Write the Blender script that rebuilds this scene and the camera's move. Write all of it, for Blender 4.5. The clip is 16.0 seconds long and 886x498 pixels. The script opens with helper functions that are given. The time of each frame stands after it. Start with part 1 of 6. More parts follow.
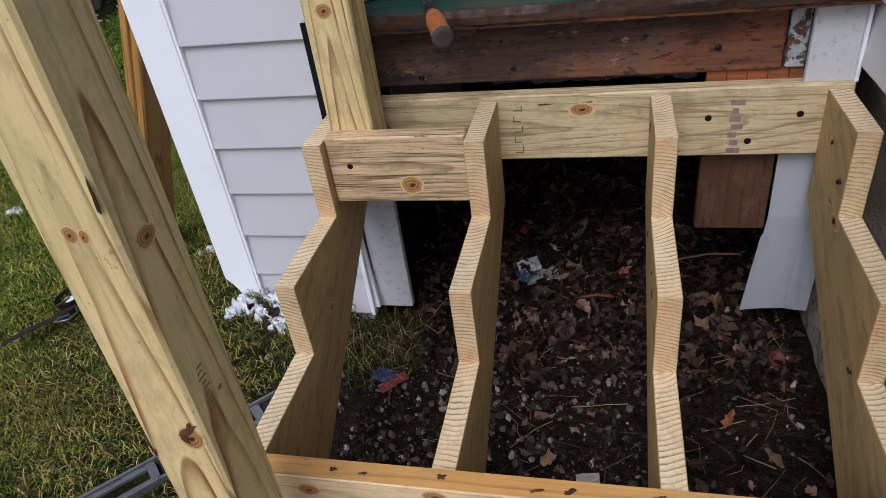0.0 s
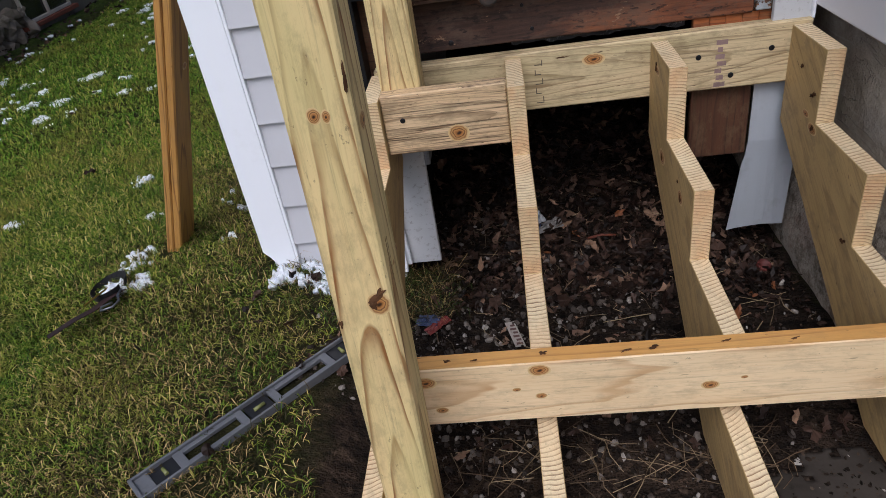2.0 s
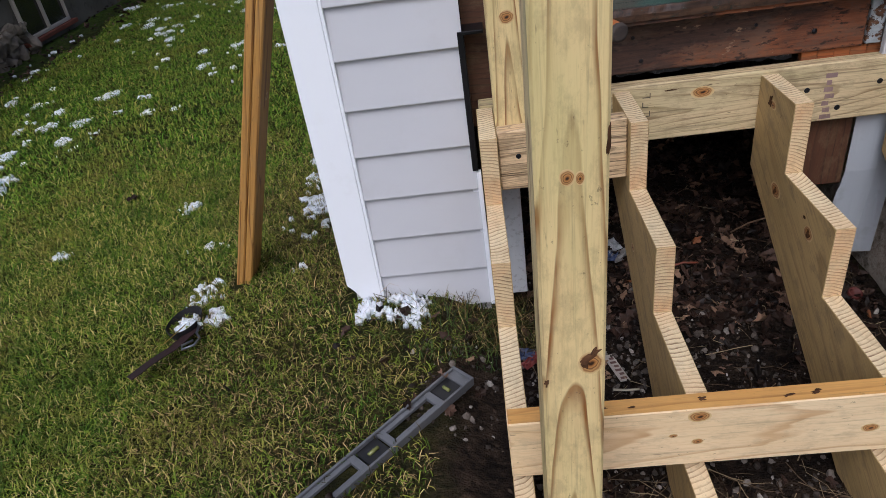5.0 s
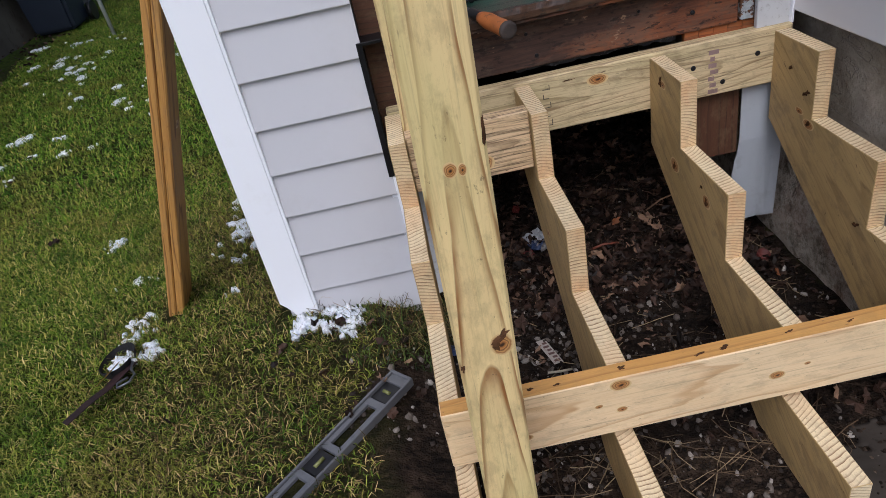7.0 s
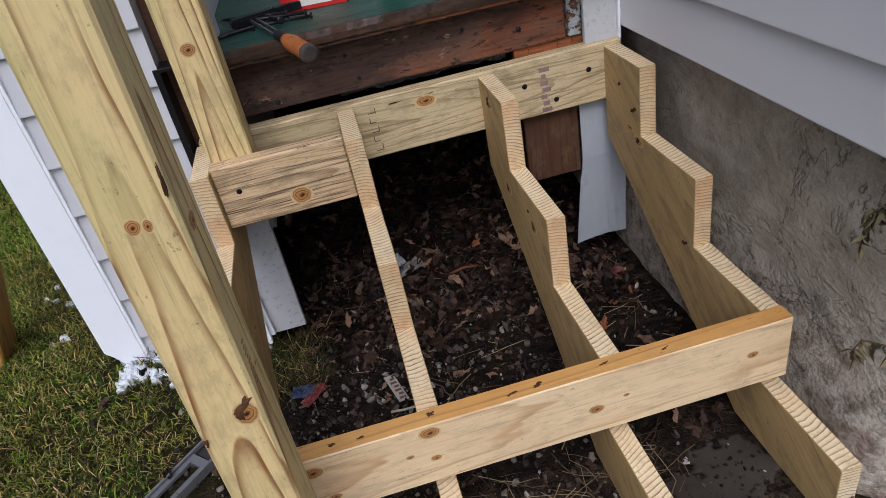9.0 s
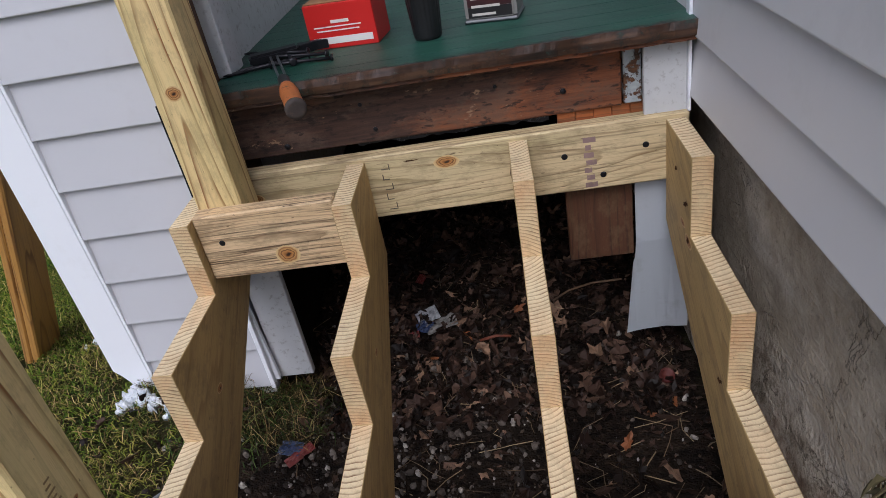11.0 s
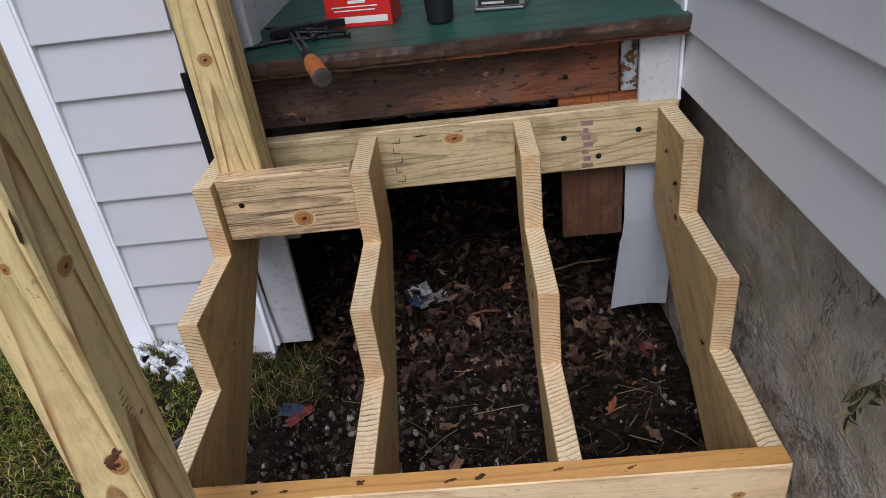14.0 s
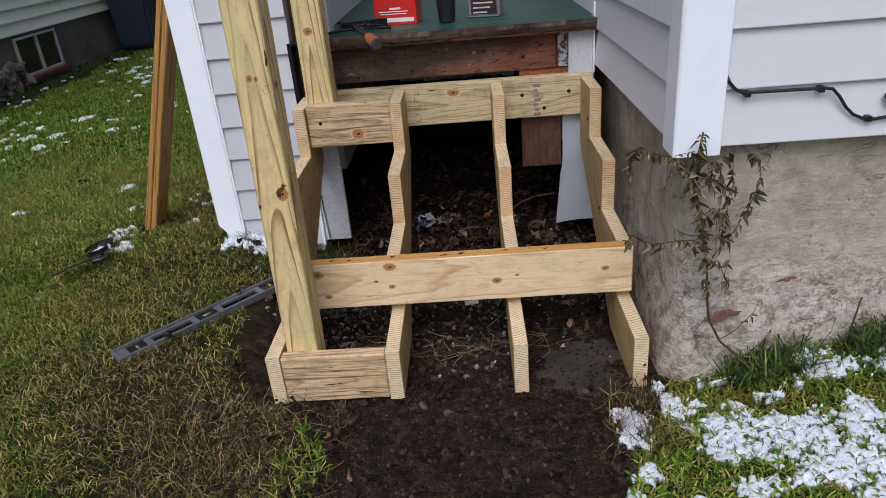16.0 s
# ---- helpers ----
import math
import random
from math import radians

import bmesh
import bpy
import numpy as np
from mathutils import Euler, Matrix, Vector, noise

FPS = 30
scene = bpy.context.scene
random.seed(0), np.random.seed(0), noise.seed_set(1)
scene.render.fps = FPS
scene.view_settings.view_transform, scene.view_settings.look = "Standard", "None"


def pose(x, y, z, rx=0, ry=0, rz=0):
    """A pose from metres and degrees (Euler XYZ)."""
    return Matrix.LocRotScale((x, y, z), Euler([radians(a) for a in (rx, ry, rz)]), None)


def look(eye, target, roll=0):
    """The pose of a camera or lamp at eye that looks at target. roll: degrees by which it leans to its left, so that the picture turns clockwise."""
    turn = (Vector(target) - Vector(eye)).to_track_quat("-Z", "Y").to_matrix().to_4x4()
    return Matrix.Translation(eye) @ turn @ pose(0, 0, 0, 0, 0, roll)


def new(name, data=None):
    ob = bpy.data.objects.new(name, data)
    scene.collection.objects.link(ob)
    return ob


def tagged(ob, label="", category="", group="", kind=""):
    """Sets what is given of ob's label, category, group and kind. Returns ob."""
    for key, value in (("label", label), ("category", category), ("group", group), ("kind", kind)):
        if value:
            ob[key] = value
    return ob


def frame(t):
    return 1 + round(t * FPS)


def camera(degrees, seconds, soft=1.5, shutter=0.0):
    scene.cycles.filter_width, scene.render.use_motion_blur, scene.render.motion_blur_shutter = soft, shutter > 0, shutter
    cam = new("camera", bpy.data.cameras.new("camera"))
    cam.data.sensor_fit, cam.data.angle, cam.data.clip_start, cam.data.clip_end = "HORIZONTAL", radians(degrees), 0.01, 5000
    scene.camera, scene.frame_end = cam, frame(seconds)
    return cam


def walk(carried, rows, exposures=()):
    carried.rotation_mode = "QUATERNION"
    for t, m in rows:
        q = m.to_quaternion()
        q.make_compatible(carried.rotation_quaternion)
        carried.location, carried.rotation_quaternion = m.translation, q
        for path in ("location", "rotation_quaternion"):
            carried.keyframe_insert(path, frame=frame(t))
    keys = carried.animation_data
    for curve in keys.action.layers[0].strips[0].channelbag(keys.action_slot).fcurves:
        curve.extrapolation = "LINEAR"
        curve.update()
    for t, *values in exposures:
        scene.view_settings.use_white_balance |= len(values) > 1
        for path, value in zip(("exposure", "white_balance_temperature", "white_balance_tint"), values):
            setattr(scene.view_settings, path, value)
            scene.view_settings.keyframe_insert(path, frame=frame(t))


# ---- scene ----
EXPOSURES = [(0.0, -0.04, 5560, 12), (16.0, -0.04, 5560, 12)]
cam = camera(66.09, 16.0, soft=0.6)
PATH = [
    (0, 0.2535, -1.0949, 1.1561, 55.826, 7.058, 11.510),
    (0.5, 0.2282, -1.0936, 1.1692, 56.486, 5.086, 12.237),
    (1, 0.1644, -1.1508, 1.1800, 56.982, 3.663, 7.058),
    (1.5, 0.1199, -1.2481, 1.1799, 58.166, 4.336, 0.914),
    (2, 0.0024, -1.3835, 1.1386, 56.800, 7.986, 2.715),
    (2.5, -0.1470, -1.3600, 1.1794, 56.648, 7.427, 3.805),
    (3, -0.3128, -1.3188, 1.2124, 56.667, 6.886, 4.611),
    (3.5, -0.3254, -1.3095, 1.2145, 56.710, 6.465, 4.837),
    (4, -0.3266, -1.3104, 1.2137, 56.977, 6.575, 3.987),
    (4.2, -0.3248, -1.3117, 1.2150, 57.145, 6.609, 3.489),
    (6.3, -0.2756, -1.3611, 1.2164, 56.933, 9.131, -4.203),
    (6.5, -0.2753, -1.3597, 1.2149, 56.810, 9.408, -4.552),
    (7, -0.2458, -1.3716, 1.2133, 56.863, 10.468, -6.700),
    (7.5, -0.2187, -1.3968, 1.2071, 57.073, 11.418, -9.434),
    (8, -0.1480, -1.4110, 1.2000, 57.874, 13.070, -11.458),
    (8.5, -0.0887, -1.3985, 1.1836, 57.660, 13.398, -11.310),
    (9, 0.0082, -1.3043, 1.1584, 56.733, 9.910, -12.763),
    (9.2, 0.0529, -1.2490, 1.1637, 56.863, 7.743, -13.060),
    (11.3, 0.3495, -1.0763, 1.1643, 58.618, 9.879, 2.906),
    (11.5, 0.3414, -1.0678, 1.1455, 56.543, 10.165, 1.504),
    (12, 0.3296, -1.0464, 1.1521, 57.440, 9.839, 1.441),
    (12.5, 0.3147, -1.0448, 1.1562, 57.096, 7.373, 3.041),
    (13, 0.2855, -1.0474, 1.1612, 57.631, 6.282, 3.423),
    (13.5, 0.2614, -1.0693, 1.1619, 57.548, 6.148, 1.073),
    (14, 0.2503, -1.2012, 1.1679, 58.469, 6.417, 0.289),
    (14.5, 0.2660, -1.5013, 1.1302, 59.025, 6.126, -0.361),
    (15, 0.2362, -1.7052, 1.1526, 60.032, 5.458, -0.587),
    (15.5, 0.1958, -1.9471, 1.1575, 61.114, 4.963, -0.548),
    (16, 0.2629, -2.1597, 1.1512, 63.897, 4.579, 1.222),
]
walk(cam, [(t, pose(*p)) for t, *p in PATH], exposures=EXPOSURES)

# ---- light: an overcast winter day ----
world = bpy.data.worlds.new("overcast")
scene.world = world
world.use_nodes = True
wn = world.node_tree
sky = wn.nodes.new("ShaderNodeTexSky")
sky.sky_type, sky.sun_disc = "NISHITA", False
sky.sun_elevation, sky.sun_rotation = radians(52), radians(191)
sky.air_density, sky.dust_density, sky.ozone_density = 0.7, 6.0, 0.4
wn.links.new(sky.outputs[0], wn.nodes["Background"].inputs[0])
wn.nodes["Background"].inputs[1].default_value = 0.13
sun = new("sun", bpy.data.lights.new("sun", "SUN"))
sun.data.energy, sun.data.angle, sun.data.color = 0.9, radians(35), (1.0, 0.98, 0.95)
sun.matrix_world = look((-0.8, -4.1, 5.5), (0, 0, 0))


# ---- materials ----
def srgb(r, g, b):
    return tuple((c / 255 / 12.92 if c < 10 else ((c / 255 + 0.055) / 1.055) ** 2.4) for c in (r, g, b)) + (1,)


class Nodes:
    def __init__(self, name, rough=0.6, metal=0.0):
        self.m = bpy.data.materials.new(name)
        self.m.use_nodes = True
        self.t = self.m.node_tree
        self.b = self.t.nodes["Principled BSDF"]
        self.b.inputs["Roughness"].default_value, self.b.inputs["Metallic"].default_value = rough, metal
        if rough > 0.8:
            self.b.inputs["Specular IOR Level"].default_value = 0.15

    def add(self, kind, **inputs):
        n = self.t.nodes.new("ShaderNode" + kind)
        for k, v in inputs.items():
            k = k.replace("_", " ")
            if isinstance(v, bpy.types.NodeSocket):
                self.t.links.new(v, n.inputs[k])
            else:
                n.inputs[k].default_value = v
        return n

    def math(self, op, a, b=0.0, c=0.0, clamp=False):
        n = self.t.nodes.new("ShaderNodeMath")
        n.operation, n.use_clamp = op, clamp
        for i, v in enumerate((a, b, c)):
            if isinstance(v, bpy.types.NodeSocket):
                self.t.links.new(v, n.inputs[i])
            else:
                n.inputs[i].default_value = v
        return n.outputs[0]

    def vec(self, op, a, b=(0, 0, 0), scale=1.0):
        n = self.t.nodes.new("ShaderNodeVectorMath")
        n.operation = op
        for i, v in enumerate((a, b)):
            if isinstance(v, bpy.types.NodeSocket):
                self.t.links.new(v, n.inputs[i])
            else:
                n.inputs[i].default_value = v
        if op == "SCALE":
            if isinstance(scale, bpy.types.NodeSocket):
                self.t.links.new(scale, n.inputs[3])
            else:
                n.inputs[3].default_value = scale
        return n.outputs[0]

    def noise(self, vector, scale, detail=4.0, rough=0.55, distort=0.0):
        n = self.add("TexNoise", Scale=scale, Detail=detail, Roughness=rough, Distortion=distort)
        self.t.links.new(vector, n.inputs["Vector"])
        return n.outputs["Fac"]

    def ramp(self, fac, stops, smooth=False):
        n = self.t.nodes.new("ShaderNodeValToRGB")
        n.color_ramp.interpolation = "EASE" if smooth else "LINEAR"
        e = n.color_ramp.elements
        while len(e) < len(stops):
            e.new(0.5)
        for el, (p, c) in zip(e, stops):
            el.position, el.color = p, c if len(c) == 4 else (*c, 1)
        self.t.links.new(fac, n.inputs[0])
        return n.outputs[0]

    def grey(self, fac, lo, hi):
        n = self.add("MapRange", From_Min=lo, From_Max=hi)
        self.t.links.new(fac, n.inputs[0])
        return n.outputs[0]

    def mix(self, fac, a, b, kind="MIX"):
        n = self.t.nodes.new("ShaderNodeMix")
        n.data_type, n.blend_type = "RGBA", kind
        for i, v in ((0, fac), (6, a), (7, b)):
            if isinstance(v, bpy.types.NodeSocket):
                self.t.links.new(v, n.inputs[i])
            else:
                n.inputs[i].default_value = v
        return n.outputs[2]

    def coords(self, kind="Object"):
        return self.t.nodes.new("ShaderNodeTexCoord").outputs[kind]

    def random(self):
        return self.t.nodes.new("ShaderNodeObjectInfo").outputs["Random"]

    def island(self):
        return self.t.nodes.new("ShaderNodeNewGeometry").outputs["Random Per Island"]

    def place(self):
        return self.t.nodes.new("ShaderNodeNewGeometry").outputs["Position"]

    def done(self, colour=None, bump=None, strength=0.3, distance=0.002, rough=None):
        if colour is not None:
            if isinstance(colour, bpy.types.NodeSocket):
                self.t.links.new(colour, self.b.inputs["Base Color"])
            else:
                self.b.inputs["Base Color"].default_value = colour
        if bump is not None:
            n = self.add("Bump", Strength=strength, Distance=distance, Height=bump)
            self.t.links.new(n.outputs[0], self.b.inputs["Normal"])
        if rough is not None:
            self.t.links.new(rough, self.b.inputs["Roughness"])
        return self.m


def lumber(name, early, late, stain, pith=(0.02, -0.09), rings=130.0, stain_amount=0.5, wear=0.0, contrast=1.0, jitter=0.05, warp=0.035, fine=0.45, line=0.72, weather=0.0, slope=0.03, grime=0.3):
    """Sawn softwood, grain along the object's own x: rings round a pith, fine fibre, and blotches of stain."""
    n = Nodes(name, 0.62)
    c = n.coords()
    r = n.random()
    shift = n.add("CombineXYZ", X=n.math("MULTIPLY", r, 7.0), Y=n.math("MULTIPLY_ADD", r, jitter, pith[0] - jitter / 2),
                  Z=n.math("MULTIPLY_ADD", n.math("FRACT", n.math("MULTIPLY", r, 17.0)), jitter, -pith[1] - jitter / 2)).outputs[0]
    p = n.vec("ADD", c, shift)
    slow = n.vec("MULTIPLY", p, (1.6, 9, 9))
    w1 = n.add("TexNoise", Vector=slow, Scale=1.0, Detail=3.0).outputs["Color"]
    bent = n.vec("ADD", p, n.vec("SCALE", n.vec("SUBTRACT", w1, (0.5, 0.5, 0.5)), scale=warp))
    flat = n.vec("MULTIPLY", bent, (0.0, 1.0, 1.0))
    ln = n.t.nodes.new("ShaderNodeVectorMath")
    ln.operation = "LENGTH"
    n.t.links.new(flat, ln.inputs[0])
    taper = n.math("MULTIPLY", n.add("SeparateXYZ", Vector=p).outputs["X"], slope)
    ring = n.math("FRACT", n.math("MULTIPLY", n.math("ADD", ln.outputs["Value"], taper), rings))
    fibre = n.noise(n.vec("MULTIPLY", p, (14, 420, 420)), 1.0, 3.0, 0.6)
    blot = n.noise(n.vec("MULTIPLY", p, (2.5, 14, 14)), 1.0, 4.0)
    band = n.ramp(ring, [(0.0, (0, 0, 0)), (line, (0.15 * contrast,) * 3), (0.90, (contrast,) * 3), (0.95, (contrast,) * 3), (1.0, (0, 0, 0))])
    uneven = n.grey(n.noise(n.vec("MULTIPLY", p, (7, 26, 26)), 1.0, 3.0), 0.25, 0.7)
    band = n.math("MULTIPLY", n.add("SeparateXYZ", Vector=band).outputs["X"], n.math("MULTIPLY_ADD", uneven, 0.75, 0.3))
    col = n.mix(band, early, late)
    col = n.mix(n.math("MULTIPLY", n.grey(blot, 0.42, 0.68), stain_amount, clamp=True), col, stain)
    col = n.mix(n.math("MULTIPLY", n.grey(fibre, 0.5, 0.85), fine, clamp=True), col, late)
    specks = n.noise(n.vec("MULTIPLY", p, (30, 160, 160)), 1.0, 2.0)
    col = n.mix(n.math("MULTIPLY", n.grey(specks, 0.70, 0.78), 0.5 + wear, clamp=True), col, srgb(88, 66, 40))
    streak = n.noise(n.vec("MULTIPLY", p, (4, 150, 150)), 1.0, 4.0, 0.65)
    col = n.mix(n.math("MULTIPLY", n.grey(streak, 0.56 - 0.07 * weather, 0.70 - 0.06 * weather), 0.22 + weather, clamp=True), col, srgb(84, 64, 42))
    smudge = n.noise(n.vec("MULTIPLY", p, (9, 22, 22)), 1.0, 6.0, 0.7)
    col = n.mix(n.math("MULTIPLY", n.grey(smudge, 0.56, 0.72), 0.30 + 0.4 * weather, clamp=True), col, srgb(116, 96, 66))
    film = n.math("MULTIPLY", n.grey(n.noise(n.vec("MULTIPLY", p, (16, 30, 30)), 1.0, 7.0, 0.75), 0.50, 0.62), grime * 0.55, clamp=True)
    col = n.mix(film, col, srgb(128, 110, 82))
    nick = n.math("MULTIPLY", n.grey(n.noise(n.vec("MULTIPLY", p, (60, 95, 95)), 1.0, 4.0, 0.7), 0.655, 0.70), 0.25 + 0.5 * grime, clamp=True)
    col = n.mix(nick, col, srgb(66, 48, 32))
    bump = n.math("ADD", n.math("ADD", n.math("MULTIPLY", fibre, 0.7), n.math("MULTIPLY", streak, -0.5)), n.math("MULTIPLY", band, 0.35))
    return n.done(col, bump, 0.35, 0.0015)


W_BOARD = lumber("treated_pine", srgb(214, 194, 152), srgb(122, 94, 58), srgb(176, 168, 122), pith=(0.0, -0.05), rings=105, contrast=0.8, warp=0.055, fine=0.6, wear=0.6, weather=0.46, grime=0.7)
W_WEATHER = lumber("weathered_pine", srgb(222, 194, 152), srgb(104, 74, 46), srgb(196, 160, 114), pith=(0.0, -0.05), rings=110, contrast=0.8, warp=0.055, fine=0.7, wear=0.8, weather=0.75, grime=0.8)
W_POST = lumber("treated_pine_post", srgb(228, 204, 146), srgb(138, 90, 42), srgb(204, 190, 130), pith=(0.0, -0.016), rings=66, stain_amount=0.75, contrast=1.15, jitter=0.014, warp=0.034, fine=0.3, line=0.70, weather=0.08, slope=0.050, grime=0.5)
W_SIDE = lumber("treated_pine_wide", srgb(196, 167, 112), srgb(130, 98, 58), srgb(166, 142, 92), pith=(0.02, -0.09), rings=46, contrast=0.5, warp=0.07, fine=0.45, weather=0.12, grime=0.8)
W_CUT = lumber("fresh_cut_pine", srgb(234, 216, 176), srgb(122, 86, 52), srgb(220, 182, 136), pith=(0.130, -0.0), rings=165, stain_amount=0.45, jitter=0.035, warp=0.024, fine=0.25, contrast=1.05, line=0.6, slope=0.0, grime=0.35)
# Riser cuts: slightly darker and more orange than the tread cuts.
W_RISER = lumber("riser_cut_pine", srgb(226, 202, 158), srgb(112, 76, 44), srgb(208, 152, 102), pith=(0.130, -0.0), rings=165, stain_amount=0.5, jitter=0.035, warp=0.024, fine=0.3, contrast=1.05, line=0.6, slope=0.0, grime=0.4)
W_FRESH = lumber("fresh_pine_board", srgb(232, 208, 166), srgb(184, 140, 92), srgb(218, 188, 140), pith=(0.0, -0.10), rings=80, stain_amount=0.45, contrast=0.8, warp=0.05, fine=0.5, weather=0.1, grime=0.35)
W_EDGE = lumber("honey_edge_pine", srgb(206, 158, 88), srgb(150, 96, 46), srgb(186, 132, 64), pith=(0.0, -0.09), rings=50, contrast=0.7, wear=0.4, weather=0.1)
W_LEAN = lumber("amber_pine", srgb(178, 132, 64), srgb(92, 54, 22), srgb(158, 112, 50), pith=(0.0, -0.05), rings=70, contrast=0.9, warp=0.05, weather=0.1)
W_RUST = lumber("rust_orange_wood", srgb(176, 100, 48), srgb(92, 50, 26), srgb(136, 76, 38), pith=(0.0, -0.07), rings=60, wear=0.6, weather=0.5)
W_OLD = lumber("old_red_brown_wood", srgb(82, 51, 34), srgb(28, 18, 14), srgb(100, 66, 44), pith=(0.0, -0.04), rings=70, contrast=0.9, warp=0.06, wear=0.5, weather=0.4, grime=0.5)


def knot_material():
    n = Nodes("knot", 0.5)
    c = n.vec("MULTIPLY", n.vec("SUBTRACT", n.coords("Generated"), (0.5, 0.5, 0.0)), (2, 2, 0))
    c = n.vec("ADD", c, n.vec("SCALE", n.vec("SUBTRACT", n.add("TexNoise", Vector=n.coords(), Scale=70.0).outputs["Color"], (0.5, 0.5, 0.5)), scale=0.5))
    ln = n.t.nodes.new("ShaderNodeVectorMath")
    ln.operation = "LENGTH"
    n.t.links.new(n.vec("MULTIPLY", c, (1, 1, 0)), ln.inputs[0])
    r = ln.outputs["Value"]
    col = n.ramp(r, [(0, srgb(30, 18, 11)), (0.14, srgb(58, 34, 19)), (0.26, srgb(150, 98, 50)), (0.42, srgb(184, 132, 74)), (0.52, srgb(98, 60, 32)), (0.60, srgb(190, 146, 90)), (0.74, srgb(142, 98, 56)), (0.84, srgb(202, 168, 114)), (1.0, srgb(210, 184, 134))])
    return n.done(col, r, 0.3, 0.001)


KNOT = knot_material()


def plain(name, colour, rough=0.5, metal=0.0, vary=0.12, scale=25.0, bump=0.1, dirt=None, dirt_amount=0.3):
    """One colour with soft mottling at two scales."""
    n = Nodes(name, rough, metal)
    p = n.place()
    big, fine = n.noise(p, scale * 0.2, 4.0), n.noise(p, scale * 6, 3.0)
    dark = tuple(c * (1 - vary) for c in colour[:3]) + (1,)
    light = tuple(min(1, c * (1 + vary)) for c in colour[:3]) + (1,)
    col = n.mix(n.grey(big, 0.3, 0.7), dark, light)
    col = n.mix(n.math("MULTIPLY", n.grey(fine, 0.5, 0.8), 0.25, clamp=True), col, dark)
    if dirt:
        col = n.mix(n.math("MULTIPLY", n.grey(n.noise(p, scale, 6.0, 0.7), 0.55, 0.72), dirt_amount, clamp=True), col, dirt)
    return n.done(col, fine, bump, 0.001)


VINYL = plain("grey_white_vinyl", srgb(196, 197, 202), 0.42, vary=0.03, scale=6, bump=0.04, dirt=srgb(170, 168, 165), dirt_amount=0.18)
VINYL_SIDE = plain("pale_grey_vinyl", srgb(211, 211, 213), 0.42, vary=0.03, scale=6, bump=0.04, dirt=srgb(150, 148, 146), dirt_amount=0.15)
TRIM = plain("white_vinyl_trim", srgb(240, 243, 249), 0.38, vary=0.02, scale=8, bump=0.03, dirt=srgb(190, 188, 180), dirt_amount=0.12)
OLD_WHITE = plain("chipped_white_paint", srgb(198, 200, 202), 0.5, vary=0.05, scale=70, bump=0.25, dirt=srgb(92, 84, 74), dirt_amount=0.55)
METAL_WHITE = plain("white_coated_sheet", srgb(180, 186, 193), 0.35, vary=0.05, scale=10, bump=0.05, dirt=srgb(120, 116, 110), dirt_amount=0.35)
BLACK = plain("black_plastic", srgb(26, 26, 28), 0.4, vary=0.2)
BLACK_STEEL = plain("black_steel", srgb(36, 36, 40), 0.4, 0.6, vary=0.3)
STEEL = plain("grey_steel", srgb(130, 132, 136), 0.35, 0.9, vary=0.15)
# Deep shade under the porch, put into the colour of its surfaces.
VOID = plain("crawl_shade", srgb(28, 23, 19), 0.9, vary=0.4)


